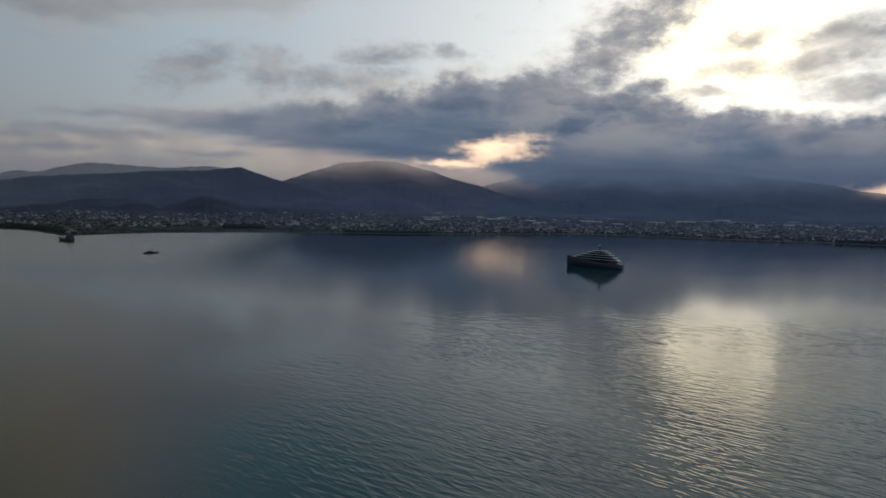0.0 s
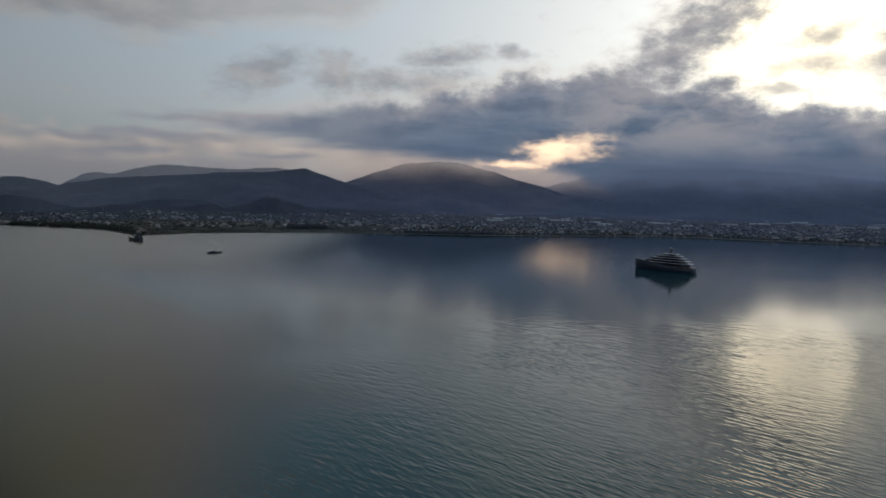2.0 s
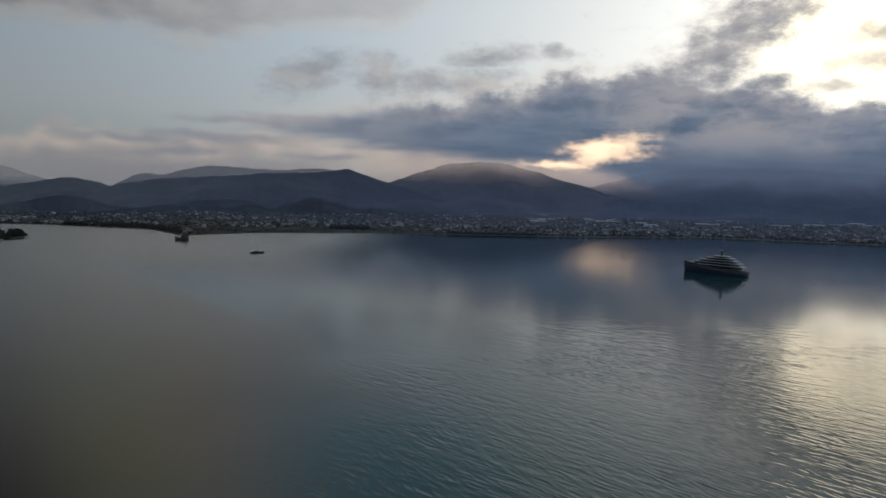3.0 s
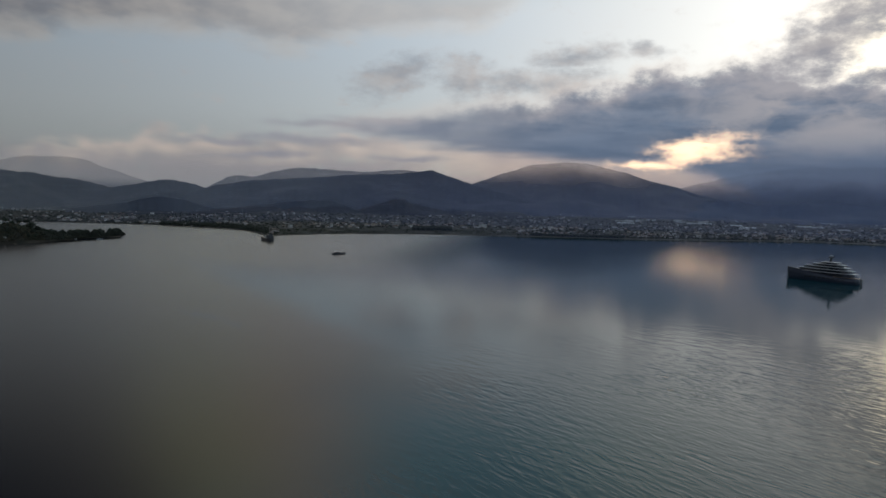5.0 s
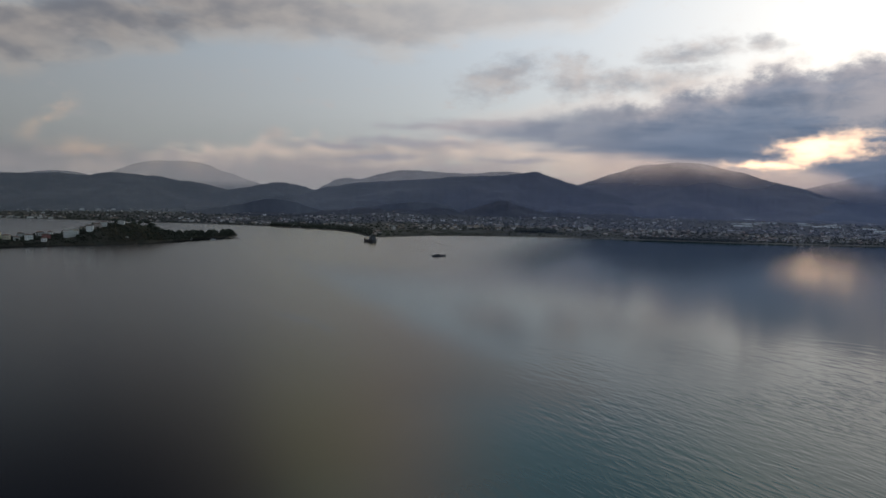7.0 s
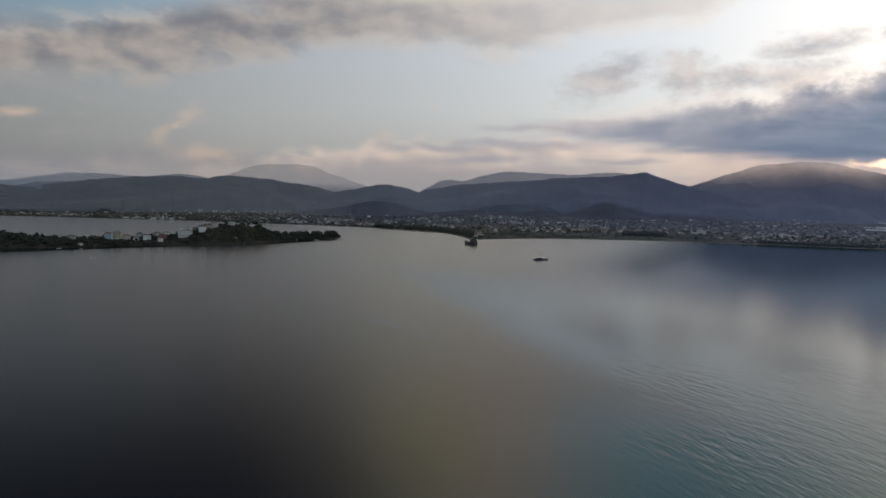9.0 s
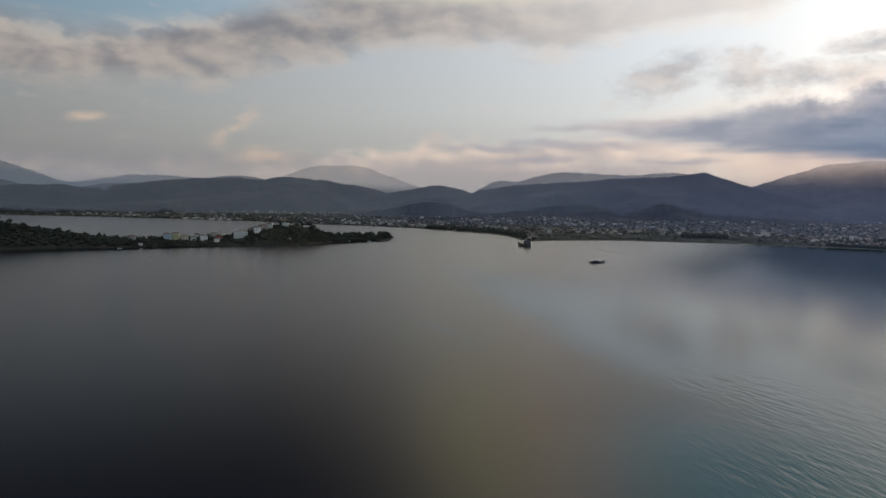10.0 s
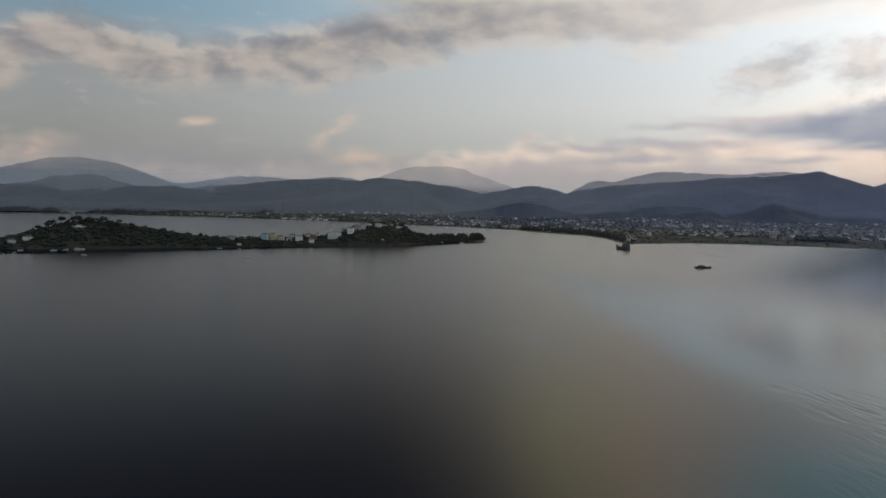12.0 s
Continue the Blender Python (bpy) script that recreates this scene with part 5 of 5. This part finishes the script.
def town_spot(a0=-46, a1=78):
    """Where a house may stand: thick in the middle of town, none on the wet meadow or in the woods."""
    while True:
        az_ = rng.uniform(a0, a1)
        d = 35 + 950 * rng.random() ** 1.6
        meadow = 9 < az_ < 27.5
        if meadow and d < 310 + 40 * fractal(az_ * 0.5, 2.0):
            continue
        if az_ > 60 and (d > 260 or rng.random() < 0.75):
            continue
        if az_ > 44 and rng.random() < 0.35:
            continue
        if 28 < az_ < 33 and d < 140:
            continue
        if fractal(az_ * 0.35, d / 260, 5.5) < -0.16:
            continue
        if az_ < 9 and d < 70 and rng.random() < 0.8:
            continue
        return az_, d


for i in range(290):
    az_, d = town_spot()
    d = 35 + (d - 35) * 0.55 + (150 if 9 < az_ < 27.5 and d < 560 else 0)
    src = rng.choices(PROTO, (5, 3, 2, 3, 2, 4, 0))[0]
    c = copy_thing(src, Matrix.Translation(plain_at(az_, d)) @ pose(0, 0, 0, 0, 0, az_ + rng.choice((0, 0, 90, 180)) + rng.uniform(-25, 25)))
    k = rng.uniform(0.5, 0.8)
    c.scale = (k, k, rng.uniform(0.5, 0.8))

M["town"] = islands_of(material("mixed_town_walls", (0.27, 0.266, 0.262), (0.09, 0.087, 0.083), 0.85, 1 / 40, 5.0), 0.12, 1.9)
M["town_roofs"] = islands_of(material("mixed_town_roofs", (0.17, 0.105, 0.085), (0.20, 0.18, 0.165), 0.85, 1 / 30, 5.0), 0.4, 1.5)
CUBE = ([(x, y, z) for z in (-0.6, 1) for x, y in ((-0.5, -0.35), (0.5, -0.35), (0.5, 0.35), (-0.5, 0.35))],
        [(0, 1, 5, 4), (1, 2, 6, 5), (2, 3, 7, 6), (3, 0, 4, 7), (4, 5, 6, 7)])
HIP = ([(-0.54, -0.39, 1.0), (0.54, -0.39, 1.0), (0.54, 0.39, 1.0), (-0.54, 0.39, 1.0), (-0.2, 0, 1.42), (0.2, 0, 1.42)],
       [(0, 1, 5), (0, 5, 4), (2, 3, 4), (2, 4, 5), (1, 2, 5), (3, 0, 4)])
far_, roofed = [], []
for i in range(6200):
    az_, d = town_spot()
    d *= rng.uniform(0.9, 1.9)
    if fractal(az_ * 0.55, d / 170, 8.5) < -0.02:
        continue
    if az_ < 14 and i % 2:
        d = 150 + 1650 * rng.random()
    p = plain_at(az_, d)
    k, hgt = rng.choice((rng.uniform(5, 9), rng.uniform(6, 11), rng.uniform(9, 17))), rng.choice((2.6, 3, 3, 3.5, 4.5, 5.5, 7))
    spot = (p.x, p.y, p.z, k, hgt, radians(az_ + rng.choice((0, 90)) + rng.uniform(-20, 20)))
    far_.append(spot)
    if rng.random() < 0.6:
        roofed.append(spot)
joined("distant_houses", CUBE, far_, M["town"], "many small pale houses spread over the plain", "houses")
joined("distant_roofs", HIP, roofed, M["town_roofs"], "tile roofs of the distant small houses", "roofs")

# trees between the houses and in belts along the shore
shade = []
for i in range(15000):
    az_ = rng.uniform(-48, 80)
    d = 25 + 1300 * rng.random() ** 1.7
    if 9 < az_ < 27.5 and d < 300 and rng.random() < 0.93:
        continue
    if az_ > 60 and d < 40:
        continue
    p = plain_at(az_, d)
    k = rng.uniform(3.0, 6.0)
    shade.append((p.x, p.y, p.z - 0.5, k, k * rng.uniform(0.6, 1.05), rng.uniform(0, 6.3)))
for i in range(1500):                                             # thicker woods
    a0, a1, d0, d1, hh = rng.choice(((28.2, 34.5, 45, 260, 7), (14.2, 17.2, 200, 340, 8), (-48, -29, 20, 110, 8), (1, 8, 25, 70, 6), (33, 36, 30, 90, 9)))
    p = plain_at(rng.uniform(a0, a1), rng.uniform(d0, d1))
    k = rng.uniform(5, 9)
    shade.append((p.x, p.y, p.z - 0.5, k, hh * rng.uniform(0.7, 1.25), rng.uniform(0, 6.3)))
joined("town_trees", clump_base(3, 4), shade, M["scrub"], "dark trees between the houses and along the shore", "trees", True)
reeds = []
for i in range(2600):
    p = plain_at(rng.uniform(9, 28), rng.uniform(6, 290))
    k = rng.uniform(2.5, 6)
    reeds.append((p.x, p.y, p.z - 0.3, k, rng.uniform(0.8, 1.8), rng.uniform(0, 6.3)))
M["reeds"] = islands_of(material("wet_meadow_grass", (0.030, 0.037, 0.021), (0.042, 0.044, 0.025), 0.95, 1 / 40, 6.0), 0.6, 1.4)
joined("meadow_grass", clump_base(2, 6), reeds, M["reeds"], "low reeds and grass on the wet shore meadow", "grass", True)


def greenhouse(m_, length, label="long pale greenhouse on the plain behind the town"):
    g = thing("greenhouse", label, "greenhouse", m_, "greenhouses of the plain")
    n, w, hw = 9, 9.0, 2.6
    prof = [(-w / 2, 0)] + [(-w / 2 * math.cos(math.pi * i / (n - 1)), hw + 2.2 * math.sin(math.pi * i / (n - 1))) for i in range(n)] + [(w / 2, 0)]
    bm = bmesh.new()
    a = [bm.verts.new((-length / 2, y, z)) for y, z in prof]
    b = [bm.verts.new((length / 2, y, z)) for y, z in prof]
    for i in range(len(prof) - 1):
        bm.faces.new((a[i], a[i + 1], b[i + 1], b[i]))
    bm.faces.new(a), bm.faces.new(b[::-1])
    part("cover", bm, M["sheet"], g, "pale plastic cover")
    for i in range(6):
        x = -length / 2 + i * length / 5
        bm = bmesh.new()
        for p0, p1 in zip(prof, prof[1:]):
            rod(bm, (x, p0[0] * 1.01, p0[1] * 1.01), (x, p1[0] * 1.01, p1[1] * 1.01), 0.09, n=4)
        part("hoop", bm, M["steel"], g)
    return g


M["sheet"] = material("dusty_greenhouse_sheet", (0.46, 0.48, 0.48), (0.34, 0.36, 0.36), 0.4, 1 / 8, 6.0, by_object=0.3)
g0 = greenhouse(Matrix.Translation(plain_at(-20.4, 1260)) @ pose(0, 0, 0, 0, 0, -20), 80)
for i in range(34):
    az_, d = rng.uniform(-34, 2), rng.uniform(700, 1650)
    c = copy_thing(g0, Matrix.Translation(plain_at(az_, d)) @ pose(0, 0, 0, 0, 0, az_ + rng.uniform(-12, 12)))
    c.scale = (rng.uniform(0.5, 1.1), rng.choice((1, 1, 2.2)), 1)

for i, d in enumerate((26, 30, 24, 34, 28, 30)):                  # the pale hotels across the inner bay
    az_ = 51.2 + i * 0.62
    c = copy_thing(PROTO[6], Matrix.Translation(plain_at(az_, d)) @ pose(0, 0, 0, 0, 0, az_ + 4 * i))
    c.scale = (0.5 + 0.1 * (i % 3), 0.8, 0.45)
for x, y, z, k in ((-2795, 2473, 20, 0.7), (-2740, 2510, 24, 0.5), (-2850, 2430, 22, 0.6)):
    c = copy_thing(PROTO[6], pose(x, y, z, 0, 0, 48))
    c.scale = (k, k, k)


def lattice_tower(m_, h):
    t = thing("radio_tower", "thin steel lattice radio tower above the trees", "tower", m_)
    legs = [(sx, sy) for sx in (-1, 1) for sy in (-1, 1)]
    for sx, sy in legs:
        bm = bmesh.new()
        rod(bm, (sx * 2.2, sy * 2.2, -2), (sx * 0.35, sy * 0.35, h), 0.22, 0.1, 5)
        part("leg", bm, M["steel"], t)
    for i in range(8):
        z0, z1 = h * i / 8, h * (i + 1) / 8
        r0, r1 = 2.2 - 1.85 * i / 8, 2.2 - 1.85 * (i + 1) / 8
        bm = bmesh.new()
        for (ax, ay), (bx, by) in zip(((-1, -1), (1, -1), (1, 1), (-1, 1)), ((1, -1), (1, 1), (-1, 1), (-1, -1))):
            rod(bm, (ax * r0, ay * r0, z0), (bx * r1, by * r1, z1), 0.09, n=4)
            rod(bm, (ax * r1, ay * r1, z1), (bx * r1, by * r1, z1), 0.09, n=4)
        part("brace", bm, M["steel"], t)
    bm = bmesh.new()
    rod(bm, (0, 0, h - 1), (0, 0, h + 6), 0.12, 0.05, 5)
    part("aerial", bm, M["steel"], t)
    return t


lattice_tower(pose(-1477, 2521, 5), 48)


# ---------- mud banks off the shore meadow ----------


def mud_bank(a, b, wide):
    """A low wet bank just out of the water, tapering to both ends."""
    a, b = Vector((*a, 0)), Vector((*b, 0))
    side = (b - a).normalized().cross(Vector((0, 0, 1)))
    n = 40

    def at(u, v):
        w = wide * math.sin(math.pi * u) ** 0.7 * (0.75 + 0.5 * fractal(u * 6, a.x))
        c = a.lerp(b, u) + side * 6 * fractal(u * 3, a.y)
        k = v - 0.5
        return c + side * w * k + Vector((0, 0, 0.22 * (1 - 4 * k * k) - 0.05))

    tagged(new("mud_bank", grid(n, 5, at, M["mud"], "mud_bank")), "low wet mud bank in the shallows off the meadow", "mud bank", kind="structure")


M["mud"] = material("wet_dark_mud", (0.055, 0.050, 0.042), (0.035, 0.033, 0.030), 0.5, 1 / 6, 6.0)
mud_bank((-689, 1613), (-640, 1548), 7)
mud_bank((-640, 1545), (-553, 1470), 6)
mud_bank((-535, 1549), (-490, 1561), 9)
mud_bank((-566, 1690), (-545, 1722), 8)
mud_bank((-800, 1740), (-760, 1800), 14)
